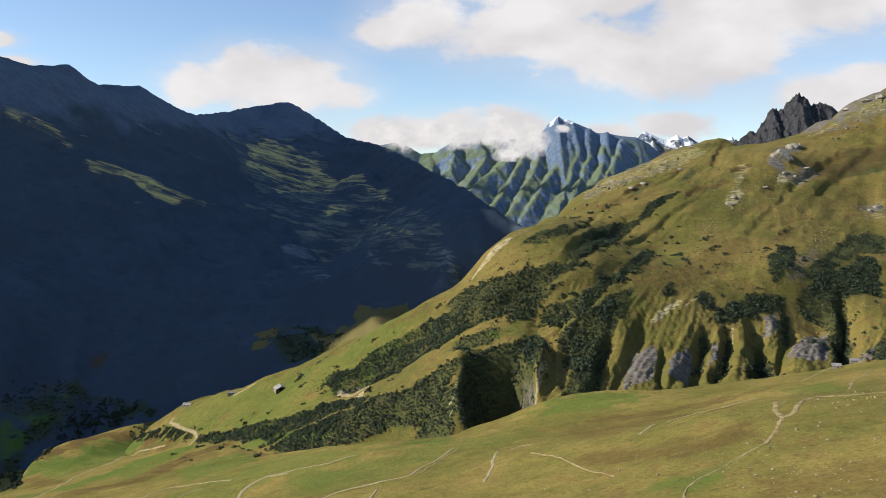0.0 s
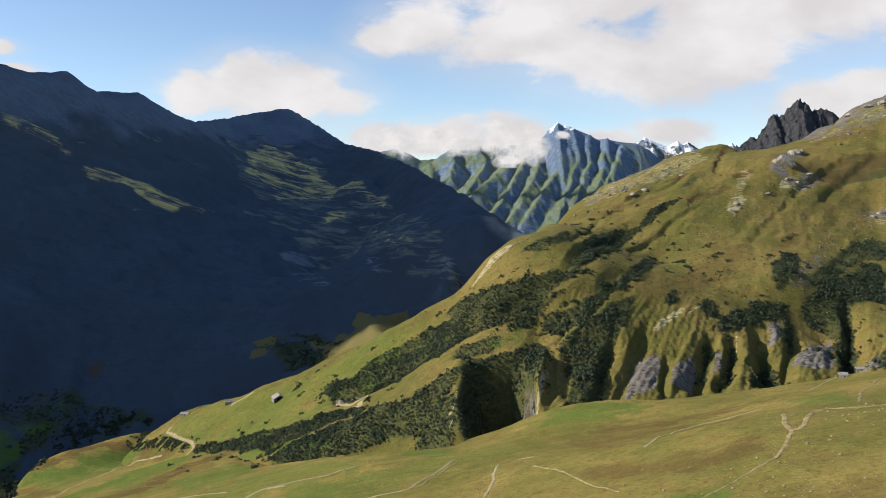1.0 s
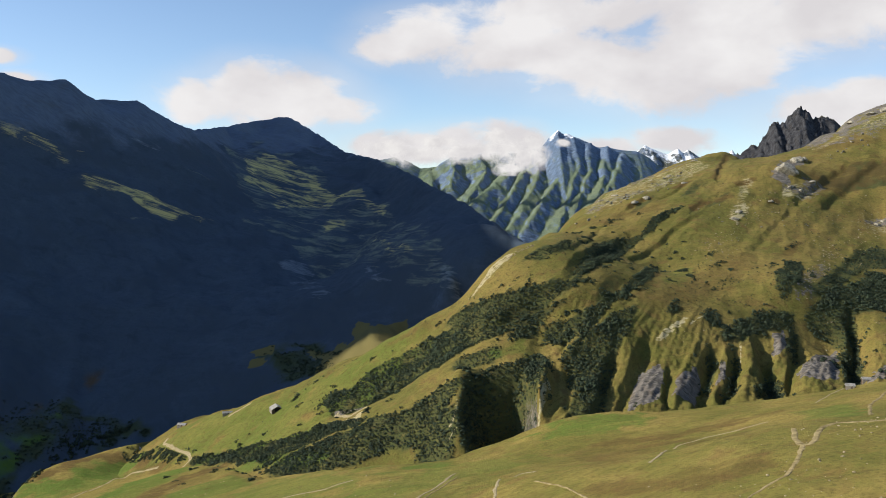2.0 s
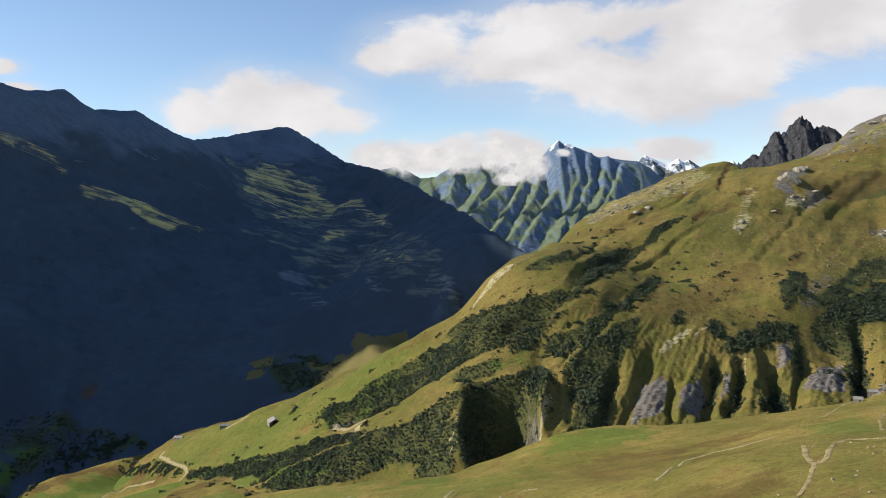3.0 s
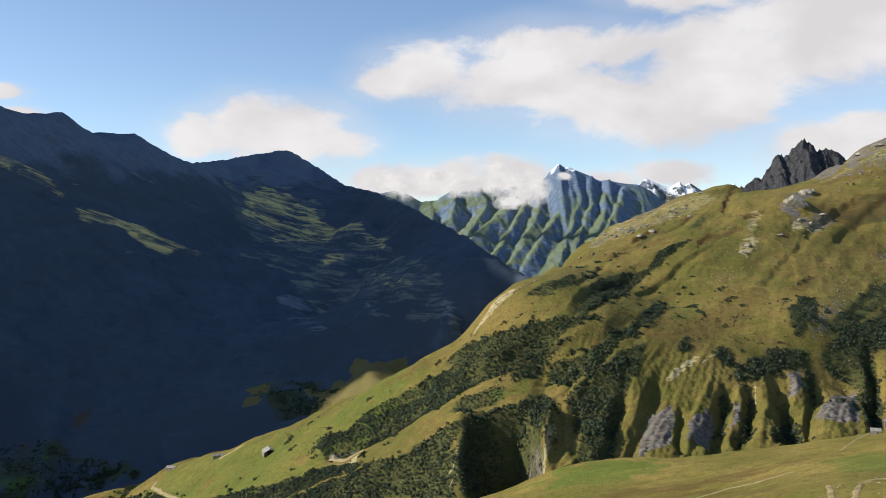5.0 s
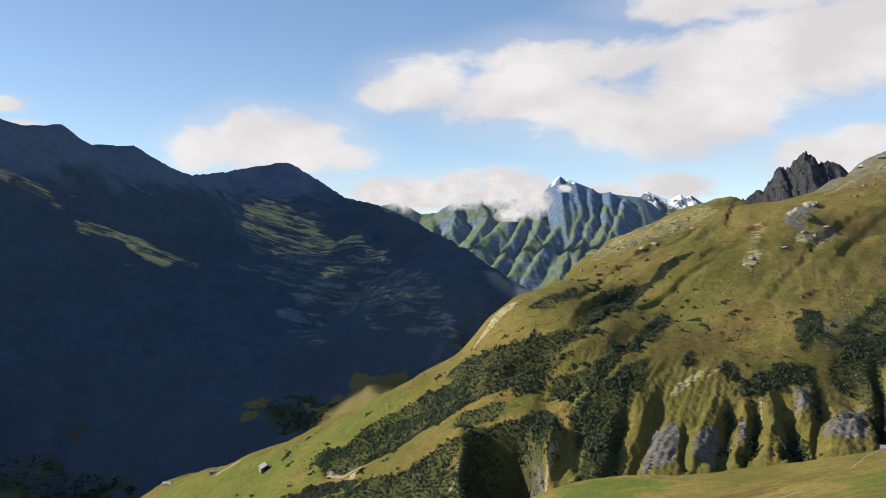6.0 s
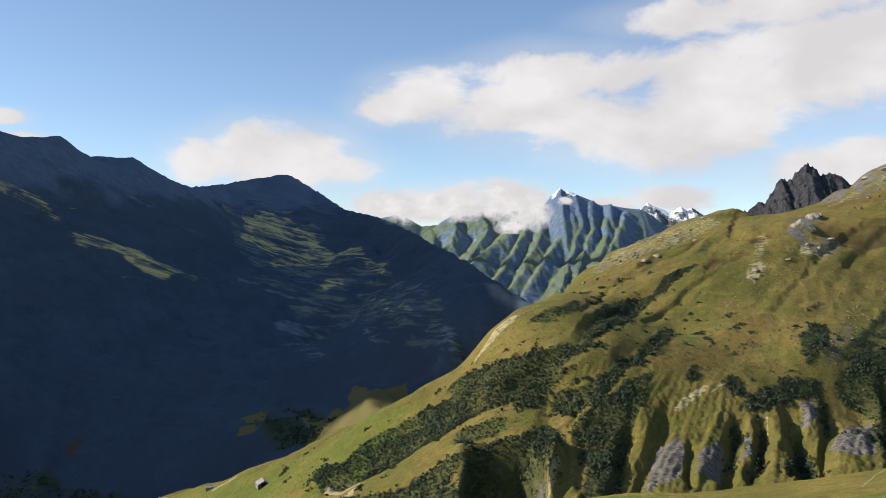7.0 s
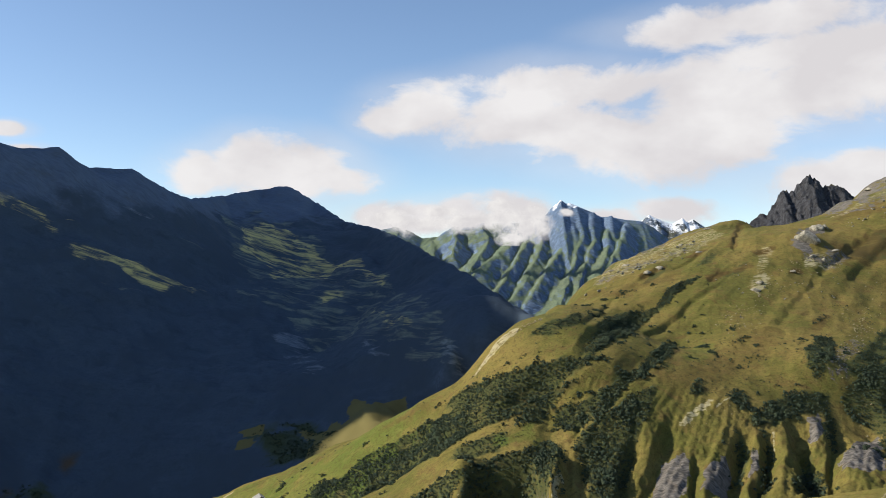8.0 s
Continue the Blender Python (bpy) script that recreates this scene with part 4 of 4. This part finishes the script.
def crown(seed):
    """A shrub's crown: an uneven leafy dome with small sprays of leaves standing out of it."""
    v, t = lump(2, 0.16, seed, 0.95)
    rng = np.random.default_rng(seed)
    v *= 1 + 0.3 * fbm(v[:, 0] + v[:, 2] + seed, v[:, 1] - v[:, 2], 0.8, 3, seed)[:, None]
    t = t[v[t].mean(1)[:, 2] > -0.35]
    t = t[rng.random(len(t)) < 0.36]
    n = 12
    d = rng.normal(size=(n, 3))
    d /= np.linalg.norm(d, axis=1)[:, None]
    d[:, 2] = np.abs(d[:, 2]) * 1.1 - 0.2
    at = d * rng.uniform(0.8, 1.15, (n, 1))
    a, c = rng.normal(size=(2, n, 3)) * 0.14
    a += np.cross(d, rng.normal(size=(n, 3))) * 0.16
    c += np.cross(d, a) * 0.9
    sprays = np.stack([at - a - c * 0.4, at + a * 0.8 - c * 0.6, at + a * 0.5 + c, at - a * 0.7 + c * 0.8], 1).reshape(-1, 3)
    q = np.arange(n)[:, None] * 4 + len(v)
    return np.concatenate([v * 0.95, sprays]), np.concatenate([t, q + [0, 1, 2], q + [0, 2, 3]])


def scatter(name, places, sizes, protos, mat, label, rng, squash=(0.75, 1.15), sink=0.3):
    """Many lumps as one mesh."""
    verts, faces, base = [], [], 0
    for (x, y, z), s in zip(places, sizes):
        v, t = protos[rng.integers(len(protos))]
        a = rng.random() * 6.283
        c, n = math.cos(a), math.sin(a)
        q = v * (s * rng.uniform(0.7, 1.4), s * rng.uniform(0.7, 1.4), s * rng.uniform(*squash))
        verts.append(np.stack([q[:, 0] * c - q[:, 1] * n + x, q[:, 0] * n + q[:, 1] * c + y, q[:, 2] + z + s * (0.75 - sink)], -1))
        faces.append(t + base)
        base += len(v)
    return tagged(new(name, mesh_of(name, np.concatenate(verts), np.concatenate(faces), mat)), label, kind="stuff")


def along_line(line, n, half, rng):
    """n places strewn about a line."""
    p = np.array(line, float)
    legs = np.hypot(*np.diff(p, axis=0).T)
    at = rng.random(n) * legs.sum()
    i = np.clip(np.searchsorted(np.cumsum(legs), at), 0, len(legs) - 1)
    f = (at - (np.cumsum(legs) - legs)[i]) / legs[i]
    q = p[i] + (p[i + 1] - p[i]) * f[:, None]
    a, r = rng.random(n) * 6.283, half * np.sqrt(rng.random(n)) * rng.uniform(0.6, 1.15, n)
    return q[:, 0] + r * np.cos(a), q[:, 1] + r * np.sin(a), legs.sum()


# tracks: line, half width
WEST_TRACKS = [
    ([(-364, 728), (-390, 877), (-386, 956), (-384, 1000), (-367, 1008), (-329, 985)], 1.5),
    ([(-218, 589), (-225, 637), (-214, 651), (-190, 644), (-154, 605)], 1.1),
    ([(-187, 567), (-182, 588), (-171, 594)], 0.7),
    ([(-133, 526), (-135, 558), (-133, 578), (-123, 589), (-108, 580)], 1.5),
    ([(-122, 584), (-101, 587), (-81, 587), (-62, 596)], 0.8),
    ([(-71, 458), (-59, 470), (-43, 476), (-20, 480), (-4, 520), (8, 564)], 1.1)]
WEST_TRACKS += [
    ([(-15, 476), (-1, 515), (10, 549)], 0.55),
    ([(21, 418), (27, 455), (32, 497)], 0.9),
    ([(-39, 429), (-36, 456)], 0.8),
    ([(40, 491), (46, 500), (52, 482)], 1.1),
    ([(-291, 955), (-284, 962), (-290, 974), (-320, 1013), (-343, 1046), (-341, 1058)], 1.7),
    ([(-254, 1013), (-243, 1019), (-226, 1011)], 1.9),
    ([(-110, 877), (-91, 856), (-86, 865), (-76, 862)], 2.0)]
EAST_TRACKS = [
    ([(48, 452), (56, 431), (62, 406), (67, 378), (74, 357)], 0.5),
    ([(99, 421), (107, 431), (144, 536), (168, 545), (185, 540), (203, 544)], 0.9),
    ([(133, 344), (123, 338), (113, 330), (100, 321), (92, 313), (86, 297)], 0.5),
    ([(254, 593), (289, 644), (305, 659)], 0.7)]
FOOTPATHS = [
    ([(163, 409), (156, 391), (155, 379), (159, 379), (166, 392), (176, 407), (185, 413), (195, 403), (213, 402)], 1.25),
    ([(155, 380), (144, 359), (133, 344)], 1.0),
    ([(210, 431), (255, 521), (273, 547), (297, 582)], 0.9)]
TRACKS = WEST_TRACKS + EAST_TRACKS


def clear_of_tracks(x, y):
    keep = np.ones(len(x), bool)
    for track, _ in TRACKS:
        keep &= along(x, y, track)[0] > 3.5
    return keep


def build_thickets():
    rng = np.random.default_rng(5)
    kinds = [crown(60 + i) for i in range(10)]
    dark = "dense dark green alder scrub on the slope"
    for polys, gap, size, ragged in ((DENSE, 1.88, 1.6, 0.38), (THICKET_OPEN, 2.6, 1.3, 0.60), (BANK_WOODS, 3.8, 1.8, 0.70)):
        for poly in polys:
            p = np.array(poly, float)
            lo, hi = p.min(0) - 4, p.max(0) + 4
            x, y = [q.ravel() for q in np.meshgrid(np.arange(lo[0], hi[0], gap), np.arange(lo[1], hi[1], gap))]
            x, y = x + rng.uniform(-0.6, 0.6, len(x)) * gap, y + rng.uniform(-0.6, 0.6, len(x)) * gap
            thick = patch(x, y, poly, 4.0) + 0.45 * fbm(x, y, 14, 3, 205, 0.6) + 0.3 * fbm(x * 0.35, y, 17, 3, 207, 0.6)
            keep = (thick > ragged) & clear_of_tracks(x, y)
            x, y = x[keep], y[keep]
            if len(x):
                s = size * (0.4 + 0.75 * rng.random(len(x)) ** 2.4) * (1 + 0.45 * fbm(x, y, 24, 2, 206))
                scatter("alder_thicket", np.stack([x, y, ground_at(x, y)], -1), s, kinds, LEAVES, dark, rng)
    for line, half, crowd, size in SHRUBS + VALLEY_TREES:
        length = np.hypot(*np.diff(np.array(line, float), axis=0).T).sum()
        x, y, _ = along_line(line, int((length * 2 * half + 3.1 * half * half) * crowd / 100 * 3.4) + 3, half, rng)
        keep = (fbm(x, y, 16, 3, 205, 0.6) > -0.1) & clear_of_tracks(x, y)
        x, y = x[keep], y[keep]
        if len(x):
            s = size * (0.35 + 0.5 * rng.random(len(x)) ** 1.8)
            scatter("scattered_shrubs", np.stack([x, y, ground_at(x, y)], -1), s, kinds, LEAVES, "sparse dark green shrubs dotted over grass", rng)


build_thickets()


def build_track(line, half, seed, worn=False):
    p = np.array(line, float)
    legs = np.hypot(*np.diff(p, axis=0).T)
    cut = np.concatenate([[0], np.cumsum(legs)])
    n = max(6, int(cut[-1] / 1.0))
    s = np.linspace(0, cut[-1], n)
    x, y = np.interp(s, cut, p[:, 0]), np.interp(s, cut, p[:, 1])
    for _ in range(10):
        x[1:-1], y[1:-1] = (x[:-2] + 2 * x[1:-1] + x[2:]) / 4, (y[:-2] + 2 * y[1:-1] + y[2:]) / 4
    x, y = x + 0.6 * fbm(s, s * 0 + seed, 14, 3, 7), y + 0.6 * fbm(s, s * 0 + seed, 14, 3, 8)
    dx, dy = np.gradient(x), np.gradient(y)
    l = np.hypot(dx, dy)
    nx, ny = -dy / l, dx / l
    verts = []
    for side in (-1.7, -1, -0.4, 0.4, 1, 1.7):
        w = 0.68 * half * side * (1 + 0.5 * fbm(s, s * 0 + seed + side * 3, 9, 4, 9))
        px, py = x + nx * w, y + ny * w
        z = ground_at(px, py)
        verts.append(np.stack([px, py, z + (0.25 if abs(side) <= 1 else -0.08)], -1))
    v = np.stack(verts, 1)
    i = (np.arange(n - 1)[:, None] * 6 + np.arange(5)).ravel()
    me = mesh_of("track", v.reshape(-1, 3), np.stack([i, i + 6, i + 7, i + 1], -1), PATH if worn or half < 0.65 else GRAVEL, True)
    tagged(new("track", me), "broad loop of worn bare earth in the turf" if worn else "narrow trodden earth path across the grass" if half < 0.65 else "pale gravel farm track worn into the turf", "track", kind="structure")


for n, (line, half) in enumerate(TRACKS):
    build_track(line, half, n * 7.3)
for n, (line, half) in enumerate(FOOTPATHS):
    build_track(line, half, 200 + n * 7.3, True)

# stones: line, half width, amount
ROCKFIELD = [
    ([(164, 394), (207, 395)], 20, 1.2),
    ([(135, 307), (176, 335)], 35, 1.4),
    ([(118, 292), (134, 274)], 20, 1.2),
    ([(113, 322), (136, 325)], 25, 0.6),
    ([(55, 374), (87, 351), (113, 357)], 30, 0.3),
    ([(-72, 581), (-29, 516)], 30, 0.3),
    ([(-298, 821), (-180, 731)], 40, 0.3)]
SCREE = [
    ([(311, 999), (376, 1095), (463, 1169)], 22, 1),
    ([(370, 897), (437, 983), (481, 1066)], 12, 1.6),
    ([(542, 1121), (595, 1152)], 12, 3),
    ([(267, 1010), (350, 1057)], 18, 0.8),
    ([(447, 1004), (611, 1184)], 40, 0.7),
    ([(218, 819), (253, 844)], 14, 0.8),
    ([(28, 915), (47, 925), (102, 952)], 4, 9),
    ([(223, 1213), (396, 1437)], 20, 2.2),
    ([(468, 1182), (507, 1181)], 14, 2),
    ([(378, 870), (441, 847)], 30, 0.4)]


def build_stones():
    rng = np.random.default_rng(9)
    shapes = []
    for i in range(6):
        v, t = lump(1, 0.16, 80 + i, 0.7)
        for _ in range(5):
            d = rng.normal(size=3)
            d /= np.linalg.norm(d)
            over = np.maximum(v @ d - rng.uniform(0.55, 0.8), 0)
            v = v - over[:, None] * d
        shapes.append((v, t))
    meshes = [mesh_of("boulder", v, t, STONE) for v, t in shapes]
    for line, half, amount in ROCKFIELD:
        length = np.hypot(*np.diff(np.array(line, float), axis=0).T).sum()
        n = int(26 * amount + length * half * amount / 60)
        x, y, _ = along_line(line, n, half * 1.3, rng)
        for px, py in zip(x, y):
            s = 0.24 + 0.62 * rng.random() ** 2.3
            ob = new("boulder", meshes[rng.integers(6)])
            ob.matrix_world = pose(px, py, float(ground_at(px, py)) + 0.25 * s, rng.uniform(-15, 15), rng.uniform(-15, 15), rng.uniform(0, 360)) @ Matrix.Diagonal((s * rng.uniform(0.8, 1.5), s, s * rng.uniform(0.7, 1.1), 1))
            tagged(ob, "pale weathered boulder lying in the meadow grass", "boulder", "boulders on the meadow")
    for line, half, amount in SCREE:
        length = np.hypot(*np.diff(np.array(line, float), axis=0).T).sum()
        n = int((length * 2 * half + 3 * half * half) * amount * 0.02)
        x, y, _ = along_line(line, n, half, rng)
        s = 0.3 + 1.1 * rng.random(n) ** 3.5
        scatter("scree", np.stack([x, y, ground_at(x, y)], -1), s, shapes, STONE, "loose pale rocks strewn over the slope", rng, (0.6, 1.0), 0.55)


build_stones()

# outcrops: place, radius, squash
OUTCROPS = [
    (487, 1220, 140, 72), (526, 1284, 95, 90), (538, 1287, 45, 90), (476, 1185, 40, 70), (490, 1182, 40, 60), (516, 1207, 40, 50),
    (369, 1095, 45, 60), (381, 1114, 40, 60), (263, 1178, 50, 50), (280, 1187, 50, 50), (345, 1234, 45, 40), (574, 1140, 40, 60),
    (588, 1149, 45, 60), (226, 1229, 40, 40), (248, 1239, 45, 40), (321, 1319, 50, 40), (375, 1428, 45, 40), (435, 1487, 50, 40),
    (435, 1145, 35, 50), (706, 1491, 60, 50), (728, 1468, 80, 50), (748, 1460, 80, 60), (402, 802, 20, 45), (409, 799, 17, 45)]
# belts of smaller ribs of rock: line, half width, number, least and greatest size
OUTCROP_BELTS = [
    ([(185, 1170), (225, 1195), (280, 1220), (330, 1260), (395, 1425)], 26, 110, 0.7, 2.6),
    ([(577, 1291), (650, 1340), (690, 1380), (735, 1440)], 25, 36, 0.9, 2.8),
    ([(352, 1133), (440, 1098), (500, 1120), (585, 1160)], 38, 26, 0.8, 1.8),
    ([(368, 896), (398, 930), (440, 995)], 6, 16, 0.8, 1.6),
    ([(311, 999), (376, 1095), (440, 1150)], 20, 16, 0.7, 1.6)]


def build_outcrop(x, y, r, flat, seed, stretch=1.0):
    rng = np.random.default_rng(seed)
    v, t = lump(4 if r > 5 else 3 if r > 2 else 2, 0.02, seed, 1.0)
    v = v * (1 + (0.34 if r < 7 else 0.2) * fbm(v[:, 0] + 0.4 * v[:, 2] + seed, v[:, 1] - 0.4 * v[:, 2], 0.8, 5, 6, 0.6, True)[:, None])
    for _ in range(9):
        d = rng.normal(size=3)
        d /= np.linalg.norm(d)
        over = np.maximum(v @ d - rng.uniform(0.65, 1.0), 0)
        v = v - over[:, None] * d * 0.9
    v = v * (r * stretch * rng.uniform(0.9, 1.2), r / stretch * rng.uniform(0.8, 1.1), r * flat)
    ob = new("rock_outcrop", mesh_of("rock_outcrop", v, t, OUTCROP))
    ob.matrix_world = pose(x, y, float(ground_at(x, y)) - 0.1 * r * flat, 0, 0, rng.uniform(0, 360) if stretch == 1 else 52 + rng.uniform(-14, 14))
    tagged(ob, "pale cracked rock outcrop standing out of the grassy slope", "rock", "outcrops on the hillside")


for n, (x, y, r, flat) in enumerate(OUTCROPS):
    build_outcrop(x, y, r / 10, flat / 100, 400 + n)


def build_belts():
    rng = np.random.default_rng(17)
    for line, half, number, least, most in OUTCROP_BELTS:
        x, y, _ = along_line(line, number, half, rng)
        for px, py in zip(x, y):
            build_outcrop(px, py, least + (most - least) * rng.random() ** 2, rng.uniform(0.4, 0.7), int(rng.integers(1000, 9000)), 1.8)


build_belts()


def part(name, bm, mat, parent, label=""):
    me = bpy.data.meshes.new(name)
    bmesh.ops.recalc_face_normals(bm, faces=bm.faces)
    bm.to_mesh(me)
    bm.free()
    me.materials.append(mat)
    ob = new(name, me)
    ob.parent = parent
    return tagged(ob, label)


def box(bm, x0, x1, y0, y1, z0, z1):
    v = [bm.verts.new((x, y, z)) for z in (z0, z1) for x, y in ((x0, y0), (x1, y0), (x1, y1), (x0, y1))]
    for f in ((0, 1, 2, 3), (4, 5, 6, 7), (0, 1, 5, 4), (1, 2, 6, 5), (2, 3, 7, 6), (3, 0, 4, 7)):
        bm.faces.new([v[i] for i in f])


def build_hut(x, y, turn, length, depth, eaves, rise, label, openings, gable=None):
    """A stone hut, its long side along local x, its gables at the ends."""
    hut = tagged(new("stone_hut"), label, "hut")
    hut.matrix_world = pose(x, y, float(np.mean(ground_at(np.array([x - 3, x + 3, x, x]), np.array([y, y, y - 3, y + 3])))), 0, 0, turn)
    l, d = length / 2, depth / 2
    for s in (-1, 1):
        bm = bmesh.new()
        box(bm, -l, l, s * d - 0.3, s * d + 0.3, -3, eaves)
        part("wall", bm, MASONRY, hut)
        bm = bmesh.new()
        a = [(-d + 0.31, -3), (d - 0.31, -3), (d - 0.31, eaves), (0, eaves + rise - 0.1), (-d + 0.31, eaves)]
        lo, hi = [[bm.verts.new((s * (l - o), p, z)) for p, z in a] for o in (0.0, 0.6)]
        bm.faces.new(lo), bm.faces.new(hi)
        for i in range(5):
            bm.faces.new((lo[i], lo[(i + 1) % 5], hi[(i + 1) % 5], hi[i]))
        # dark timber colour also stands in for shade on the gables
        part("gable_wall", bm, gable or MASONRY, hut, "timber gable darkened to stand for shade" if gable else "")
        bm = bmesh.new()
        out = 0.35
        drop = rise / d * out
        prof = [(s * (d + out), eaves - drop), (0, eaves + rise), (0, eaves + rise + 0.28), (s * (d + out), eaves - drop + 0.28)]
        lo, hi = [[bm.verts.new((e * (l + 0.5), p, z)) for p, z in prof] for e in (-1, 1)]
        bm.faces.new(lo), bm.faces.new(hi)
        for i in range(4):
            bm.faces.new((lo[i], lo[(i + 1) % 4], hi[(i + 1) % 4], hi[i]))
        roof = part("roof_slope", bm, SLATE, hut, "grey stone slab roof slope")
        bm = bmesh.new()
        for row in range(5):
            t = (row + 0.5) / 5
            yy, zz = s * (d + out) * (1 - t), eaves - drop + (rise + drop) * t + 0.29
            box(bm, -l - 0.45, l + 0.45, yy - 0.08, yy + 0.08, zz - 0.05, zz + 0.09)
        part("slab_course", bm, SLATE, roof)
    bm = bmesh.new()
    box(bm, -l - 0.5, l + 0.5, -0.2, 0.2, eaves + rise + 0.15, eaves + rise + 0.42)
    part("ridge", bm, SLATE, hut)
    for side, u, w, z0, z1, kind in openings:
        bm = bmesh.new()
        if side == "gable":
            for s in (-1, 1):
                box(bm, s * l - 0.05, s * l + 0.05, u - w / 2, u + w / 2, z0, z1)
        else:
            box(bm, u - w / 2, u + w / 2, -d - 0.34, -d - 0.2, z0, z1)
        leaf = part(kind, bm, DARK if kind == "doorway" else TIMBER, hut, "dark timber " + kind if kind != "doorway" else "doorway panel coloured dark for the unlit inside")
        bm = bmesh.new()
        if side != "gable":
            box(bm, u - w / 2 - 0.2, u + w / 2 + 0.2, -d - 0.4, -d - 0.25, z1, z1 + 0.25)
            part("lintel", bm, TIMBER, leaf)
        else:
            bm.free()
    return hut


HUTS = [
    (-187, 963), (-331, 1083), (-258, 1025), (306, 651), (388, 790)]
build_hut(*HUTS[0], 112, 14, 13, 1.9, 3.4, "large stone barn with a pale slab roof on grass", [("gable", 0.5, 5.4, -0.5, 3.4, "doorway"), ("long", -3, 1.1, 0.2, 2.2, "door"), ("long", 2, 0.8, 1.2, 2.0, "window")], gable=TIMBER)
build_hut(*HUTS[1], -14, 11, 6, 1.9, 1.7, "low stone hut with a light roof on the spur", [("long", 1, 1.1, -0.2, 1.7, "door"), ("long", -3, 0.8, 0.8, 1.5, "window")], gable=TIMBER)
build_hut(*HUTS[2], 15, 12, 6, 1.6, 1.3, "low grey stone hut beside the pale track", [("long", 1, 1.1, -0.2, 1.5, "door"), ("long", -3, 0.8, 0.6, 1.3, "window")])
build_hut(*HUTS[3], -18, 6, 4.0, 2.5, 1.3, "small pale stone hut at the meadow's edge", [("long", 1, 1.0, 0, 1.8, "door"), ("gable", 0, 1.0, 0.6, 1.8, "window")], gable=TIMBER)
build_hut(*HUTS[4], -10, 7.5, 4.6, 2.7, 1.5, "stone hut with a pale roof below a rock bank", [("long", 1, 1.0, 0, 1.9, "door"), ("gable", 0, 1.0, 0.6, 1.8, "window")], gable=TIMBER)


def build_cloud():
    """A bank of cloud that clings to the far peak: one swelling sheet, dense at its hearts and torn at its rim."""
    m, k = material("cloud_vapour")
    pos = k.add("ShaderNodeNewGeometry").outputs["Position"]
    a = k.add("ShaderNodeAttribute", attribute_name="vapour").outputs["Fac"]
    torn = k.math("MULTIPLY", k.math("SUBTRACT", k.noise(pos, 0.014, 8.0, 0.62, 2.1, 0.4), 0.5), 1.5)
    tone = k.mix(k.step(k.noise(pos, 0.010, 6.0, 0.6), 0.3, 0.7), (0.44, 0.425, 0.43), (0.545, 0.53, 0.52))
    # the cloud's sunlit white is emitted, in place of scattered sunlight
    glow = k.add("ShaderNodeEmission", (tone, 1.0)).outputs[0]
    thick = k.step(k.math("ADD", a, torn), 0.05, 0.75)
    k.add("ShaderNodeOutputMaterial", (k.add("ShaderNodeMixShader", (thick, k.add("ShaderNodeBsdfTransparent").outputs[0], glow)).outputs[0],))
    xs, zs = np.arange(-420, 620, 8.0), np.arange(380, 660, 8.0)
    x, z = np.meshgrid(xs, zs)
    density = np.full(x.shape, -2.0)
    for cx, cz, wide, high in CLOUD_HEARTS:
        density = np.maximum(density, 1 - np.hypot((x - cx) / wide, (z - cz) / high))
    y = 4010 - 60 * np.clip(density, 0, 1) + 12 * fbm(x, z, 60, 4, 5)
    n = len(xs)
    i = (np.arange(len(zs) - 1)[:, None] * n + np.arange(n - 1)).ravel()
    me = mesh_of("cloud", np.stack([x, y, z], -1).reshape(-1, 3), np.stack([i, i + 1, i + n + 1, i + n], -1), m, True)
    layer = me.attributes.new("vapour", "FLOAT", "POINT")
    layer.data.foreach_set("value", density.ravel().astype(np.float32))
    tagged(new("cloud", me), "white torn cloud clinging to the far peak", kind="structure")


# hearts of the cloud: x, z, half width, half height
CLOUD_HEARTS = [
    (379, 470, 158, 112), (314, 418, 98, 56), (301, 509, 210, 91), (418, 535, 87, 77), (196, 497, 175, 63), (249, 561, 140, 63),
    (66, 489, 210, 63), (-115, 485, 210, 70), (-245, 511, 193, 63), (561, 534, 49, 28), (-37, 536, 175, 49)]
build_cloud()
